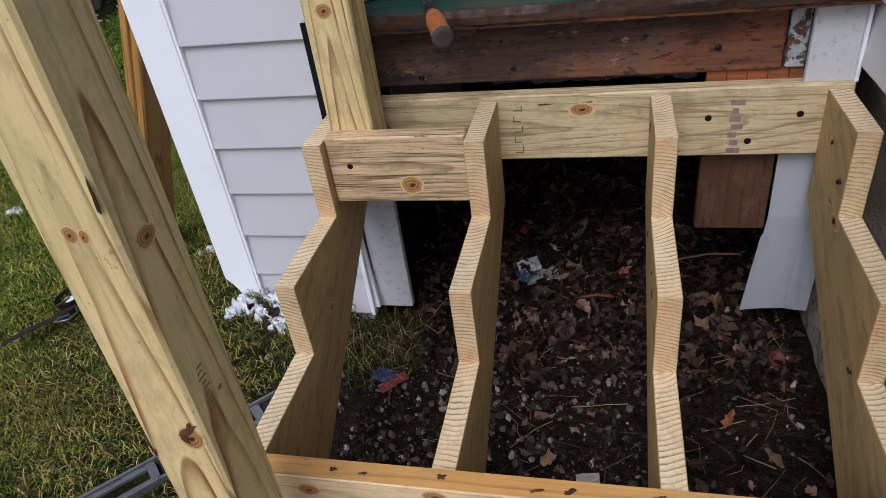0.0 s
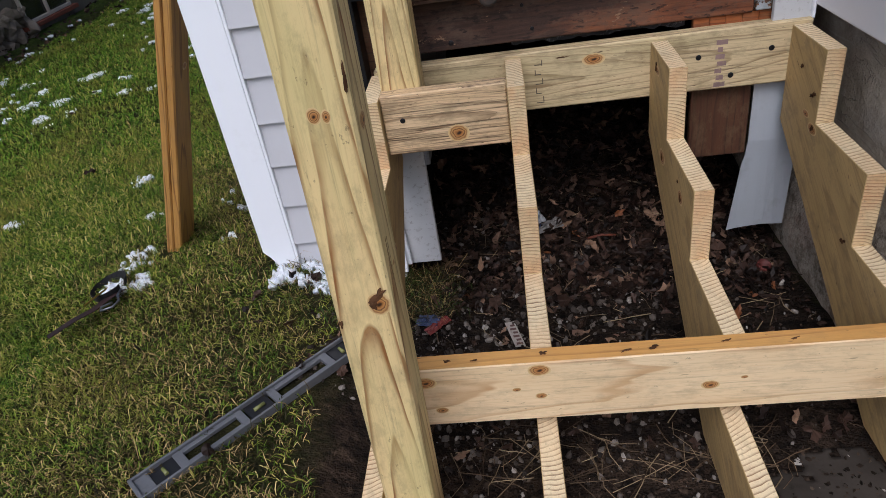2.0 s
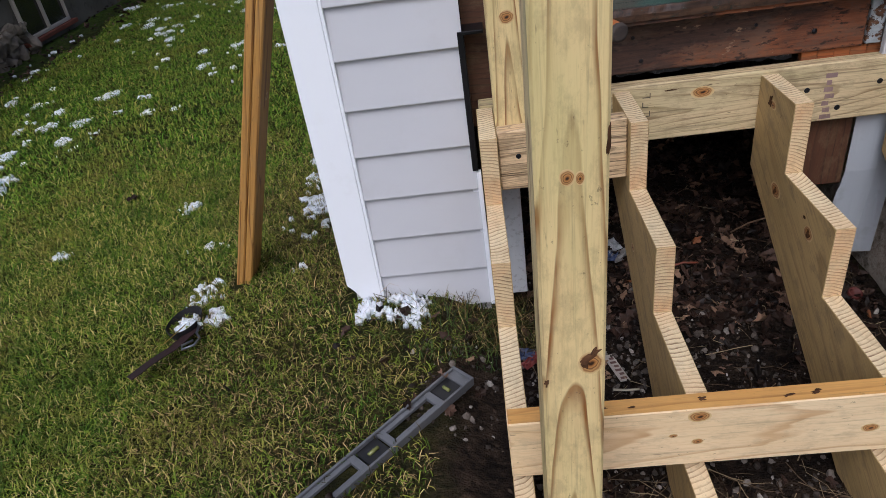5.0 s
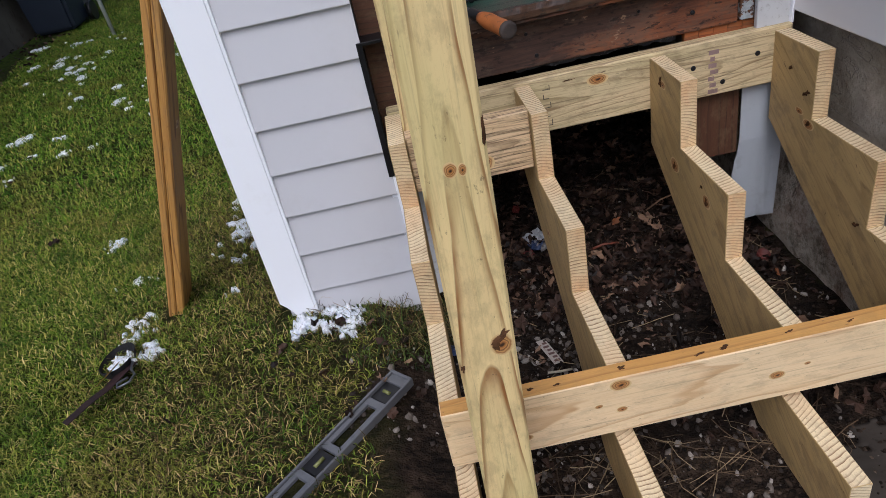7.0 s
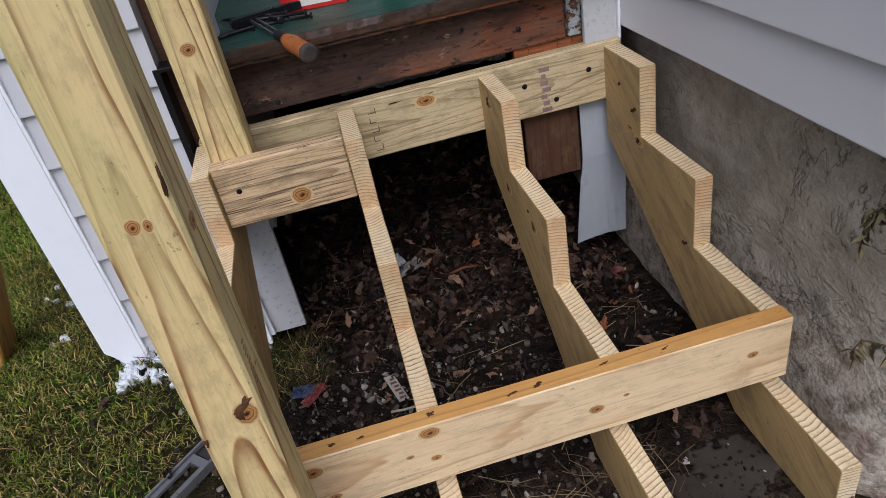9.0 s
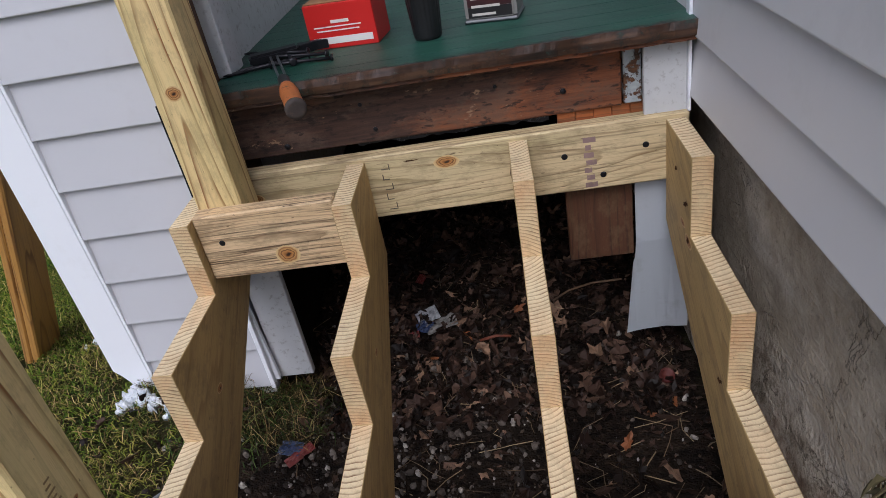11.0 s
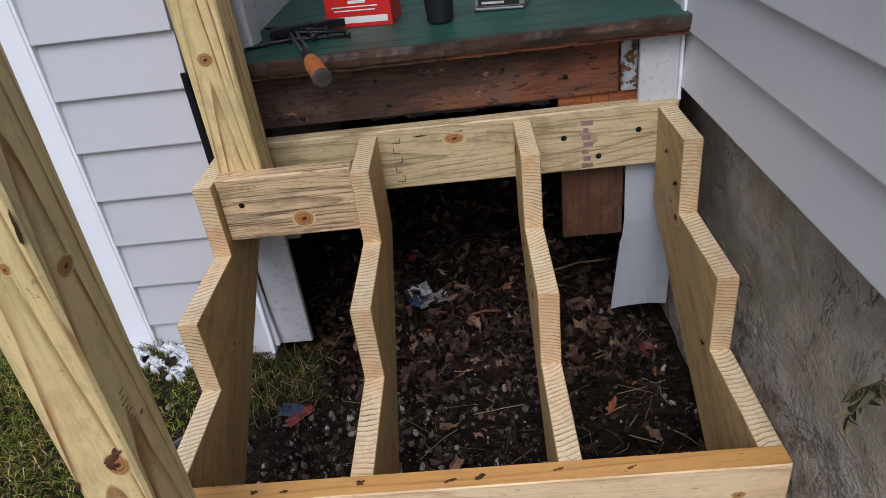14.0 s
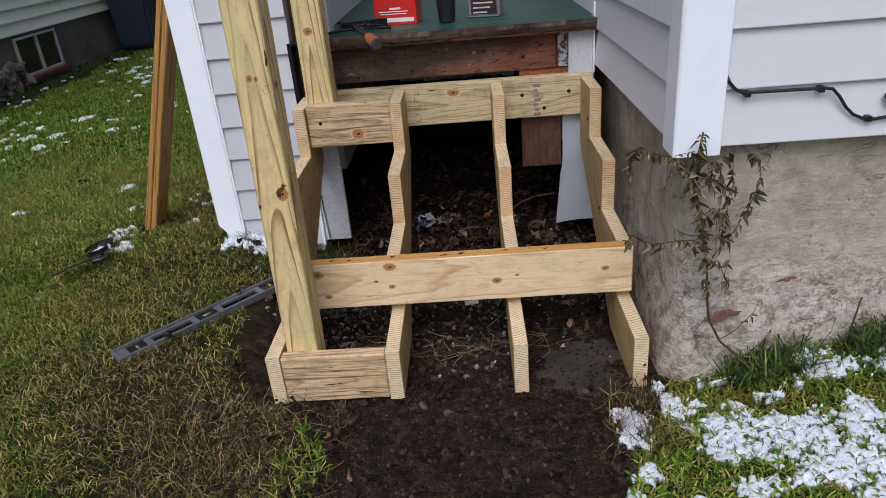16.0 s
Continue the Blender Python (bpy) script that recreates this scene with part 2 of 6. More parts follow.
def concrete_material():
    """Brushed cement render above, crumbling and patched towards the ground, with cracks and pale ridges."""
    n = Nodes("stucco_foundation", 0.85)
    p = n.place()
    z = n.add("SeparateXYZ", Vector=p).outputs["Z"]
    big, mid, fine = n.noise(p, 2.2, 5), n.noise(p, 14, 7, 0.7), n.noise(p, 110, 4)
    trowel = n.noise(n.vec("MULTIPLY", p, (1, 1, 1.5)), 6, 7, 0.65, 0.6)
    brush = n.noise(n.vec("MULTIPLY", p, (5, 5, 150)), 1.0, 4, 0.6)
    crumble = n.grey(n.math("MULTIPLY_ADD", n.math("SUBTRACT", n.noise(p, 5, 6, 0.65), 0.5), 0.5, z), 0.36, 0.22)
    col = n.ramp(mid, [(0.3, srgb(142, 133, 118)), (0.5, srgb(172, 163, 147)), (0.7, srgb(194, 186, 170))])
    col = n.mix(n.math("MULTIPLY", n.grey(big, 0.45, 0.7), 0.4, clamp=True), col, srgb(140, 131, 116))
    col = n.mix(n.math("MULTIPLY", n.grey(brush, 0.56, 0.70), 0.35, clamp=True), col, srgb(196, 190, 178))
    rubble = n.ramp(n.noise(p, 22, 8, 0.8), [(0.36, srgb(90, 82, 72)), (0.46, srgb(160, 150, 136)), (0.56, srgb(212, 205, 192)), (0.66, srgb(146, 132, 118))])
    col = n.mix(n.math("MULTIPLY", crumble, 0.8, clamp=True), col, rubble)
    pink = n.math("MULTIPLY", n.grey(n.noise(p, 4.3, 6, 0.7), 0.52, 0.62), n.math("MULTIPLY", crumble, 0.28), clamp=True)
    col = n.mix(pink, col, srgb(164, 126, 110))
    sweep = n.noise(n.vec("MULTIPLY", p, (1.5, 1.5, 5.0)), 1.6, 5, 0.6, 0.8)
    lines = n.math("ABSOLUTE", n.math("SUBTRACT", n.math("FRACT", n.math("MULTIPLY", sweep, 6.0)), 0.5))
    lines = n.math("MULTIPLY", n.grey(lines, 0.05, 0.0), n.grey(n.noise(p, 6, 5, 0.6), 0.46, 0.56), clamp=True)
    col = n.mix(n.math("MULTIPLY", lines, 0.4), col, srgb(206, 200, 190))
    vein = n.math("ABSOLUTE", n.math("SUBTRACT", n.noise(p, 3.4, 8, 0.62, 0.4), 0.5))
    crack = n.math("MULTIPLY", n.grey(vein, 0.004, 0.001), n.grey(n.noise(p, 2.1, 3), 0.50, 0.58), clamp=True)
    col = n.mix(n.math("MULTIPLY", crack, 0.55), col, srgb(66, 58, 50))
    pits = n.grey(n.noise(p, 46, 5, 0.7), 0.62, 0.68)
    col = n.mix(n.math("MULTIPLY", pits, 0.5, clamp=True), col, srgb(92, 85, 76))
    rough = n.math("MULTIPLY_ADD", crumble, 0.8, 0.45)
    h = n.math("ADD", n.math("MULTIPLY", n.math("ADD", trowel, n.math("MULTIPLY", mid, 0.9)), rough), n.math("ADD", n.math("MULTIPLY", n.math("SUBTRACT", lines, crack), 0.2), n.math("ADD", n.math("MULTIPLY", fine, 0.22), n.math("MULTIPLY", brush, 0.10))))
    return n.done(col, h, 0.9, 0.02)


CONCRETE = concrete_material()


def apron_material():
    """Old brown paint worn to orange wood towards one end, dusty and scarred."""
    n = Nodes("peeled_rust_brown_board", 0.75)
    c = n.coords()
    x = n.add("SeparateXYZ", Vector=c).outputs["X"]
    grain = n.noise(n.vec("MULTIPLY", c, (5, 70, 70)), 1.0, 6, 0.7)
    blot = n.noise(n.vec("MULTIPLY", c, (4, 9, 9)), 1.0, 6, 0.65)
    fleck = n.noise(n.vec("MULTIPLY", c, (34, 80, 80)), 1.0, 4, 0.65)
    dust = n.noise(n.vec("MULTIPLY", c, (9, 16, 16)), 1.0, 8, 0.75)
    col = n.ramp(grain, [(0.3, srgb(36, 25, 20)), (0.5, srgb(66, 45, 35)), (0.75, srgb(90, 63, 49))])
    worn = n.grey(n.math("ADD", n.math("MULTIPLY", n.math("SUBTRACT", blot, 0.5), 2.6), n.math("MULTIPLY", x, 0.9)), 0.0, 0.42)
    col = n.mix(n.math("MULTIPLY", worn, 0.72, clamp=True), col, n.ramp(grain, [(0.3, srgb(80, 42, 23)), (0.5, srgb(130, 74, 40)), (0.75, srgb(160, 100, 58))]))
    col = n.mix(n.math("MULTIPLY", n.grey(dust, 0.50, 0.62), 0.55, clamp=True), col, srgb(92, 76, 64))
    col = n.mix(n.math("MULTIPLY", n.grey(fleck, 0.55, 0.64), 0.85, clamp=True), col, srgb(30, 20, 16))
    scar = n.math("MULTIPLY", n.grey(n.noise(n.vec("MULTIPLY", c, (14, 28, 28)), 1.0, 6, 0.7), 0.645, 0.68), 0.8, clamp=True)
    col = n.mix(scar, col, srgb(150, 122, 94))
    return n.done(col, n.math("ADD", n.math("ADD", grain, fleck), dust), 0.6, 0.004)


APRON = apron_material()


def porch_paint():
    """Green floor paint that has peeled to bare brown wood in a ragged line along the front edge."""
    n = Nodes("worn_green_floor_paint", 0.45)
    p = n.place()
    y = n.add("SeparateXYZ", Vector=p).outputs["Y"]
    rag = n.noise(p, 34, 8, 0.75)
    edge = n.math("MULTIPLY_ADD", n.math("SUBTRACT", rag, 0.5), 0.075, y)
    bare = n.grey(edge, 0.168, 0.163)
    wood = n.ramp(n.noise(n.vec("MULTIPLY", p, (6, 70, 70)), 1.0, 5), [(0.3, srgb(32, 23, 18)), (0.5, srgb(66, 46, 34)), (0.7, srgb(98, 72, 52))])
    green = n.ramp(n.noise(n.vec("MULTIPLY", p, (5, 24, 24)), 1.0, 5), [(0.3, srgb(22, 58, 50)), (0.7, srgb(40, 84, 70))])
    scuff = n.math("MULTIPLY", n.grey(n.noise(p, 60, 4, 0.7), 0.70, 0.75), 0.6, clamp=True)
    col = n.mix(bare, n.mix(scuff, green, srgb(140, 146, 140)), wood)
    crust = n.math("SUBTRACT", 1.0, n.math("ABSOLUTE", n.math("MULTIPLY_ADD", n.grey(edge, 0.174, 0.157), 2.0, -1.0)), clamp=True)
    col = n.mix(n.math("MULTIPLY", crust, 0.8), col, srgb(28, 26, 22))
    fleck = n.math("MULTIPLY", n.grey(n.noise(n.vec("MULTIPLY", p, (1, 1, 2)), 45, 6, 0.75), 0.62, 0.66), bare)
    col = n.mix(n.math("MULTIPLY", fleck, 0.6), col, srgb(74, 88, 78))
    return n.done(col, n.math("ADD", rag, n.math("MULTIPLY", bare, -0.5)), 0.4, 0.003)


PORCH_GREEN = porch_paint()


def ground_material():
    """Lawn soil and trodden dark dirt, mixed by place with ragged borders; shade below the stair is painted in."""
    n = Nodes("ground", 0.95)
    p = n.place()
    xyz = n.add("SeparateXYZ", Vector=p)
    x, y = xyz.outputs["X"], xyz.outputs["Y"]
    rag = n.math("MULTIPLY", n.math("SUBTRACT", n.noise(p, 7, 5, 0.65), 0.5), 0.35)
    xe = n.math("ADD", x, rag)
    inside = n.math("MULTIPLY", n.math("MULTIPLY", n.grey(xe, -0.56, -0.42), n.grey(xe, 0.76, 0.70)), n.grey(n.math("ADD", y, rag), -1.55, -1.40))
    dirt = n.ramp(n.noise(p, 24, 7, 0.7), [(0.3, srgb(18, 13, 10)), (0.5, srgb(58, 46, 37)), (0.7, srgb(102, 84, 68))])
    dirt = n.mix(n.math("MULTIPLY", n.grey(n.noise(p, 5.5, 6, 0.7), 0.50, 0.64), 0.7, clamp=True), dirt, srgb(82, 67, 53))
    dirt = n.mix(n.math("MULTIPLY", n.grey(n.noise(n.vec("MULTIPLY", p, (0.45, 1.3, 1)), 34, 6, 0.75), 0.52, 0.60), 0.8, clamp=True), dirt, srgb(13, 10, 8))
    dirt = n.mix(n.math("MULTIPLY", n.grey(n.noise(p, 60, 6, 0.75), 0.54, 0.64), 0.75, clamp=True), dirt, srgb(13, 9, 7))
    dirt = n.mix(n.math("MULTIPLY", n.grey(n.noise(p, 160, 3), 0.64, 0.74), 0.4, clamp=True), dirt, srgb(90, 80, 72))
    # Shade under stair and porch, painted as darker dirt behind the front bed.
    stair_shade = n.math("MULTIPLY", n.grey(n.math("ADD", y, n.math("MULTIPLY", rag, 2.0)), -0.50, -0.38), n.math("MULTIPLY", n.grey(xe, -0.42, -0.30), 0.62))
    dirt = n.mix(stair_shade, dirt, n.ramp(n.noise(p, 45, 6, 0.75), [(0.35, srgb(9, 7, 6)), (0.55, srgb(26, 20, 16)), (0.75, srgb(52, 42, 35))]))
    soil = n.ramp(n.noise(p, 18, 6, 0.7), [(0.3, srgb(26, 26, 12)), (0.55, srgb(54, 54, 24)), (0.8, srgb(88, 78, 44))])
    soil = n.mix(n.math("MULTIPLY", n.grey(n.noise(p, 1.7, 4), 0.4, 0.7), 0.5, clamp=True), soil, srgb(38, 50, 18))
    away = n.math("MAXIMUM", n.math("MAXIMUM", n.grey(xe, -3.3, -3.7), n.grey(xe, 2.3, 2.7)), n.math("MAXIMUM", n.grey(n.math("ADD", y, rag), -2.5, -2.9), n.grey(n.math("ADD", y, rag), 6.6, 7.1)))
    turf = n.ramp(n.noise(p, 30, 6, 0.7), [(0.3, srgb(38, 54, 16)), (0.5, srgb(70, 92, 30)), (0.75, srgb(104, 118, 50))])
    soil = n.mix(away, soil, turf)
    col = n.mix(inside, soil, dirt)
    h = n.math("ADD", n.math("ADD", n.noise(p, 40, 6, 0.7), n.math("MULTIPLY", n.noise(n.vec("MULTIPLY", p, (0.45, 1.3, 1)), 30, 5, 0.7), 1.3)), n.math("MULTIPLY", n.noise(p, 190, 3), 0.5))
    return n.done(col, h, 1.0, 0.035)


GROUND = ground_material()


def island_colours(name, stops, rough=0.7, grain=60.0, dark=0.45, lush=0.0):
    n = Nodes(name, rough)
    f = n.island()
    n2 = n.noise(n.place(), grain, 4)
    n.b.inputs["Specular IOR Level"].default_value = 0.15
    col = n.ramp(f, stops)
    if lush:
        col = n.mix(n.math("MULTIPLY", n.grey(n.noise(n.place(), 4.2, 5, 0.65), 0.48, 0.66), 0.6 * lush, clamp=True), col, srgb(124, 114, 48))
        col = n.mix(n.math("MULTIPLY", n.grey(n.noise(n.place(), 6.5, 4, 0.65), 0.52, 0.66), 0.55 * lush, clamp=True), col, srgb(44, 80, 16))
    col = n.mix(n.math("MULTIPLY", n.grey(n2, 0.45, 0.75), dark, clamp=True), col, srgb(40, 32, 22))
    return n.done(col, n2, 0.4, 0.002)


GRASS = island_colours("grass_blades", [(0.0, srgb(28, 42, 5)), (0.35, srgb(76, 104, 22)), (0.7, srgb(126, 144, 46)), (0.88, srgb(160, 150, 72)), (1.0, srgb(206, 188, 124))], 0.55, dark=0.15, lush=1.0)
GRASS_DRY = island_colours("dry_grass_blades", [(0.0, srgb(22, 20, 9)), (0.4, srgb(58, 52, 25)), (0.75, srgb(104, 87, 50)), (1.0, srgb(200, 172, 120))], 0.6, dark=0.2)
GRASS_TALL = island_colours("tall_grass_blades", [(0.0, srgb(22, 34, 10)), (0.5, srgb(56, 76, 28)), (0.9, srgb(90, 106, 48)), (1.0, srgb(150, 140, 80))], 0.5, dark=0.2)
GRASS_FAR = island_colours("far_grass_blades", [(0.0, srgb(36, 58, 6)), (0.4, srgb(82, 118, 24)), (0.75, srgb(122, 148, 44)), (1.0, srgb(172, 160, 84))], 0.6, dark=0.2, lush=0.9)
LEAVES = island_colours("dead_leaves", [(0.0, srgb(17, 12, 10)), (0.45, srgb(40, 28, 23)), (0.78, srgb(72, 54, 45)), (0.93, srgb(104, 81, 67)), (1.0, srgb(146, 117, 94))], 0.5)
CRUMBS = island_colours("earth_crumbs", [(0.0, srgb(16, 12, 9)), (0.6, srgb(46, 37, 30)), (0.95, srgb(72, 59, 48)), (1.0, srgb(100, 88, 76))], 0.95, 150)
STONES = island_colours("gravel", [(0.0, srgb(46, 40, 36)), (0.5, srgb(78, 70, 64)), (0.87, srgb(116, 108, 100)), (1.0, srgb(176, 170, 162))], 0.8, 120)
TWIGS = island_colours("twigs_and_straw", [(0.0, srgb(52, 40, 30)), (0.5, srgb(96, 78, 58)), (1.0, srgb(160, 142, 110))], 0.7)
WEED = island_colours("withered_weed", [(0.0, srgb(40, 37, 26)), (0.5, srgb(84, 78, 54)), (0.85, srgb(122, 110, 80)), (1.0, srgb(160, 146, 112))], 0.75)


def snow_material():
    n = Nodes("snow", 0.6)
    p = n.place()
    b = n.noise(p, 170, 5, 0.75)
    n.b.inputs["Subsurface Weight"].default_value = 0.2
    n.b.inputs["Subsurface Radius"].default_value = (0.01, 0.012, 0.015)
    return n.done(n.ramp(b, [(0.30, srgb(196, 205, 216)), (0.55, srgb(238, 242, 248))]), b, 0.8, 0.006)


SNOW = snow_material()


# ---- building helpers ----
def link(name, bm, material, parent=None, label="", matrix=None):
    me = bpy.data.meshes.new(name)
    bm.to_mesh(me)
    bm.free()
    for m in (material if isinstance(material, (list, tuple)) else [material]):
        me.materials.append(m)
    ob = new(name, me)
    if matrix is not None:
        ob.matrix_basis = matrix
    if parent is not None:
        ob.parent = parent
    if label:
        ob["label"] = label
    return ob


def part(name, bm, material, parent, label="", matrix=None):
    return link(name, bm, material, parent, label, matrix)


def holder(name, at=(0, 0, 0)):
    ob = new(name)
    ob.empty_display_size = 0.05
    ob.matrix_basis = Matrix.Translation(at)
    return ob


def box(x0, x1, y0, y1, z0, z1, bevel=0.0, bm=None, seg=1):
    own = bm is None
    bm = bm or bmesh.new()
    vs = [bm.verts.new((x, y, z)) for x in (x0, x1) for y in (y0, y1) for z in (z0, z1)]
    fs = [bm.faces.new([vs[i] for i in q]) for q in ((0, 1, 3, 2), (4, 6, 7, 5), (0, 4, 5, 1), (2, 3, 7, 6), (0, 2, 6, 4), (1, 5, 7, 3))]
    if bevel:
        es = {e for f in fs for e in f.edges}
        bmesh.ops.bevel(bm, geom=list(es), offset=bevel, segments=seg, affect="EDGES")
    return bm


def prism(outline, axis, a, b, bevel=0.0):
    """A straight solid: the outline in the two other axes, from a to b along the axis."""
    bm = bmesh.new()

    def at(p, d):
        q = list(p)
        q.insert("xyz".index(axis), d)
        return q
    lo = [bm.verts.new(at(p, a)) for p in outline]
    hi = [bm.verts.new(at(p, b)) for p in outline]
    bm.faces.new(lo)
    bm.faces.new(hi[::-1])
    n = len(lo)
    for i in range(n):
        bm.faces.new((lo[i], hi[i], hi[(i + 1) % n], lo[(i + 1) % n]))
    bmesh.ops.recalc_face_normals(bm, faces=bm.faces)
    if bevel:
        bmesh.ops.bevel(bm, geom=list(bm.edges), offset=bevel, segments=1, affect="EDGES")
    return bm


def rod(points, radius, sides=8, bm=None, taper=1.0):
    """A round bar through points."""
    bm = bm or bmesh.new()
    pts = [Vector(p) for p in points]
    rings = []
    for i, p in enumerate(pts):
        d = (pts[min(i + 1, len(pts) - 1)] - pts[max(i - 1, 0)]).normalized()
        u = d.cross(Vector((0.3, 0.2, 1)) if abs(d.z) < 0.9 else Vector((1, 0.1, 0))).normalized()
        v = d.cross(u)
        r = radius * (1 + (taper - 1) * i / max(1, len(pts) - 1))
        rings.append([bm.verts.new(p + (u * math.cos(2 * math.pi * k / sides) + v * math.sin(2 * math.pi * k / sides)) * r) for k in range(sides)])
    for a, b in zip(rings, rings[1:]):
        for k in range(sides):
            bm.faces.new((a[k], a[(k + 1) % sides], b[(k + 1) % sides], b[k])).smooth = sides > 5
    bm.faces.new(rings[0][::-1])
    bm.faces.new(rings[-1])
    return bm


def lathe(profile, sides=24):
    """A turned body: (radius, height) pairs about z."""
    bm = bmesh.new()
    rings = [[bm.verts.new((r * math.cos(2 * math.pi * k / sides), r * math.sin(2 * math.pi * k / sides), z)) for k in range(sides)] for r, z in profile]
    for a, b in zip(rings, rings[1:]):
        for k in range(sides):
            bm.faces.new((a[k], a[(k + 1) % sides], b[(k + 1) % sides], b[k])).smooth = True
    bm.faces.new(rings[0][::-1])
    bm.faces.new(rings[-1])
    return bm


def quads(name, verts, faces, material, parent=None):
    me = bpy.data.meshes.new(name)
    me.from_pydata(verts, [], faces)
    me.materials.append(material)
    ob = new(name, me)
    if parent is not None:
        ob.parent = parent
    return ob


def knot(parent, at, normal, size, stretch=1.5):
    """A knot, slightly proud of its board."""
    bm = bmesh.new()
    rim = []
    for k in range(18):
        a = 2 * math.pi * k / 18
        w = 1 + 0.12 * noise.noise((at[0] * 50 + math.cos(a), at[2] * 50 + math.sin(a), 0))
        rim.append(bm.verts.new((math.cos(a) * size * stretch * w, math.sin(a) * size * w, 0.0)))
    top = bm.verts.new((0, 0, 0.0012))
    for k in range(18):
        bm.faces.new((rim[k], rim[(k + 1) % 18], top))
    m = Vector(normal).to_track_quat("Z", "Y").to_matrix().to_4x4()
    ob = part("knot", bm, KNOT, parent)
    inv = parent.matrix_basis.inverted()
    ob.matrix_basis = inv @ (Matrix.Translation(Vector(at) + Vector(normal) * 0.0004) @ m)
    return ob


BARK = plain("dark_bark", srgb(84, 58, 38), 0.9, vary=0.5, scale=120, bump=0.6, dirt=srgb(26, 18, 13), dirt_amount=0.8)


def bark(parent, at, normal, size, stretch=1.6, angle=0.0, seed=0):
    """A ragged pocket of bark or pitch, a little proud of its board."""
    bm = bmesh.new()
    rim = []
    for k in range(26):
        a = 2 * math.pi * k / 26
        w = 1 + 0.85 * noise.noise((math.cos(a) * 1.6 + seed, math.sin(a) * 1.6, seed * 3.1)) + 0.4 * noise.noise((math.cos(a) * 5, math.sin(a) * 5, seed))
        rim.append(bm.verts.new((math.cos(a) * size * stretch * w, math.sin(a) * size * w, 0.0)))
    top = bm.verts.new((0, 0, 0.0016))
    for k in range(26):
        bm.faces.new((rim[k], rim[(k + 1) % 26], top))
    m = Vector(normal).to_track_quat("Z", "Y").to_matrix().to_4x4()
    ob = part("bark_pocket", bm, BARK, parent, "dark ragged pocket of bark")
    ob.matrix_basis = parent.matrix_basis.inverted() @ (Matrix.Translation(Vector(at) + Vector(normal) * 0.0014) @ m @ pose(0, 0, 0, 0, 0, angle))
    return ob


def screw_hole(parent, at, normal, size=0.006):
    bm = lathe([(size, 0), (size, 0.0006), (size * 0.6, 0.0008)], 12)
    m = Vector(normal).to_track_quat("Z", "Y").to_matrix().to_4x4()
    ob = part("bolt_head", bm, BLACK_STEEL, parent, "black countersunk screw head")
    ob.matrix_basis = parent.matrix_basis.inverted() @ (Matrix.Translation(at) @ m)
    return ob


def board(name, x0, x1, y0, y1, z0, z1, material, along="x", bevel=0.003, parent=None):
    """A sawn board between world bounds, its own x along the grain and its own z through its thickness."""
    c = Vector(((x0 + x1) / 2, (y0 + y1) / 2, (z0 + z1) / 2))
    s = [x1 - x0, y1 - y0, z1 - z0]
    if along == "x":
        turn = pose(0, 0, 0, 90, 0, 0) if s[1] < s[2] else Matrix()
        d = (s[0], s[2], s[1]) if s[1] < s[2] else s
    elif along == "z":
        turn = Matrix(((0, 1, 0, 0), (0, 0, 1, 0), (1, 0, 0, 0), (0, 0, 0, 1)))
        d = (s[2], s[0], s[1])
    else:
        turn = Matrix(((0, 1, 0, 0), (1, 0, 0, 0), (0, 0, -1, 0), (0, 0, 0, 1)))
        d = (s[1], s[0], s[2])
    bm = box(-d[0] / 2, d[0] / 2, -d[1] / 2, d[1] / 2, -d[2] / 2, d[2] / 2, bevel)
    return link(name, bm, material, parent, matrix=Matrix.Translation(c) @ turn)


# ---- plan ----
RUN, RISE, TOP = 0.234, 0.158, 0.625      # stair: tread depth, rise, height of the top notch
THICK, SIX = 0.038, 0.140                 # sawn thickness and width of the boards
STRINGER_X = (-0.316, 0.0, 0.332, 0.639)  # faces that look to -x
LEDGER_Y, LEDGER_TOP = 0.183, 0.634
WALL_Y = 0.190                            # face of the front siding
PORCH_Z, PORCH_Y = 0.815, 0.155
SIDE_X, FRONT_Y = 0.697, -0.717           # the bay: its side wall and its front wall
FOOT_X = 0.745                            # face of the foundation below the side wall
BAY_Z = 0.662                             # lower edge of the bay siding
COURSE = 0.1185


def smooth(a, b, v):
    t = min(1, max(0, (v - a) / (b - a)))
    return t * t * (3 - 2 * t)


def ground_z(x, y):
    """Lawn a hand's breadth higher than the dug-out stair bed."""
    left = smooth(-0.32, -0.50, x) * 0.068 * smooth(-1.7, -0.5, y)
    right = (smooth(0.66, 0.95, x) * 0.048 + 0.20 * min(0.8, max(0.0, x - 0.84)) * smooth(-1.5, -0.75, y) * (1 - smooth(2.2, 3.6, x))) * (1 - smooth(-0.6, -0.4, y))
    foot = 0.036 * smooth(-0.06, 0.15, y) * smooth(-0.30, -0.40, x) * (1 - smooth(0.5, 1.5, y))
    under = 0.06 * smooth(0.15, 1.0, y) * (1 - smooth(-0.34, -0.5, x))
    bumps = 0.012 * noise.noise((x * 2.1, y * 2.1, 0)) + 0.006 * noise.noise((x * 9, y * 9, 3))
    return left + right + under + foot + bumps * smooth(0.0, 0.5, abs(x - 0.2) + abs(y + 0.4)) - 0.004


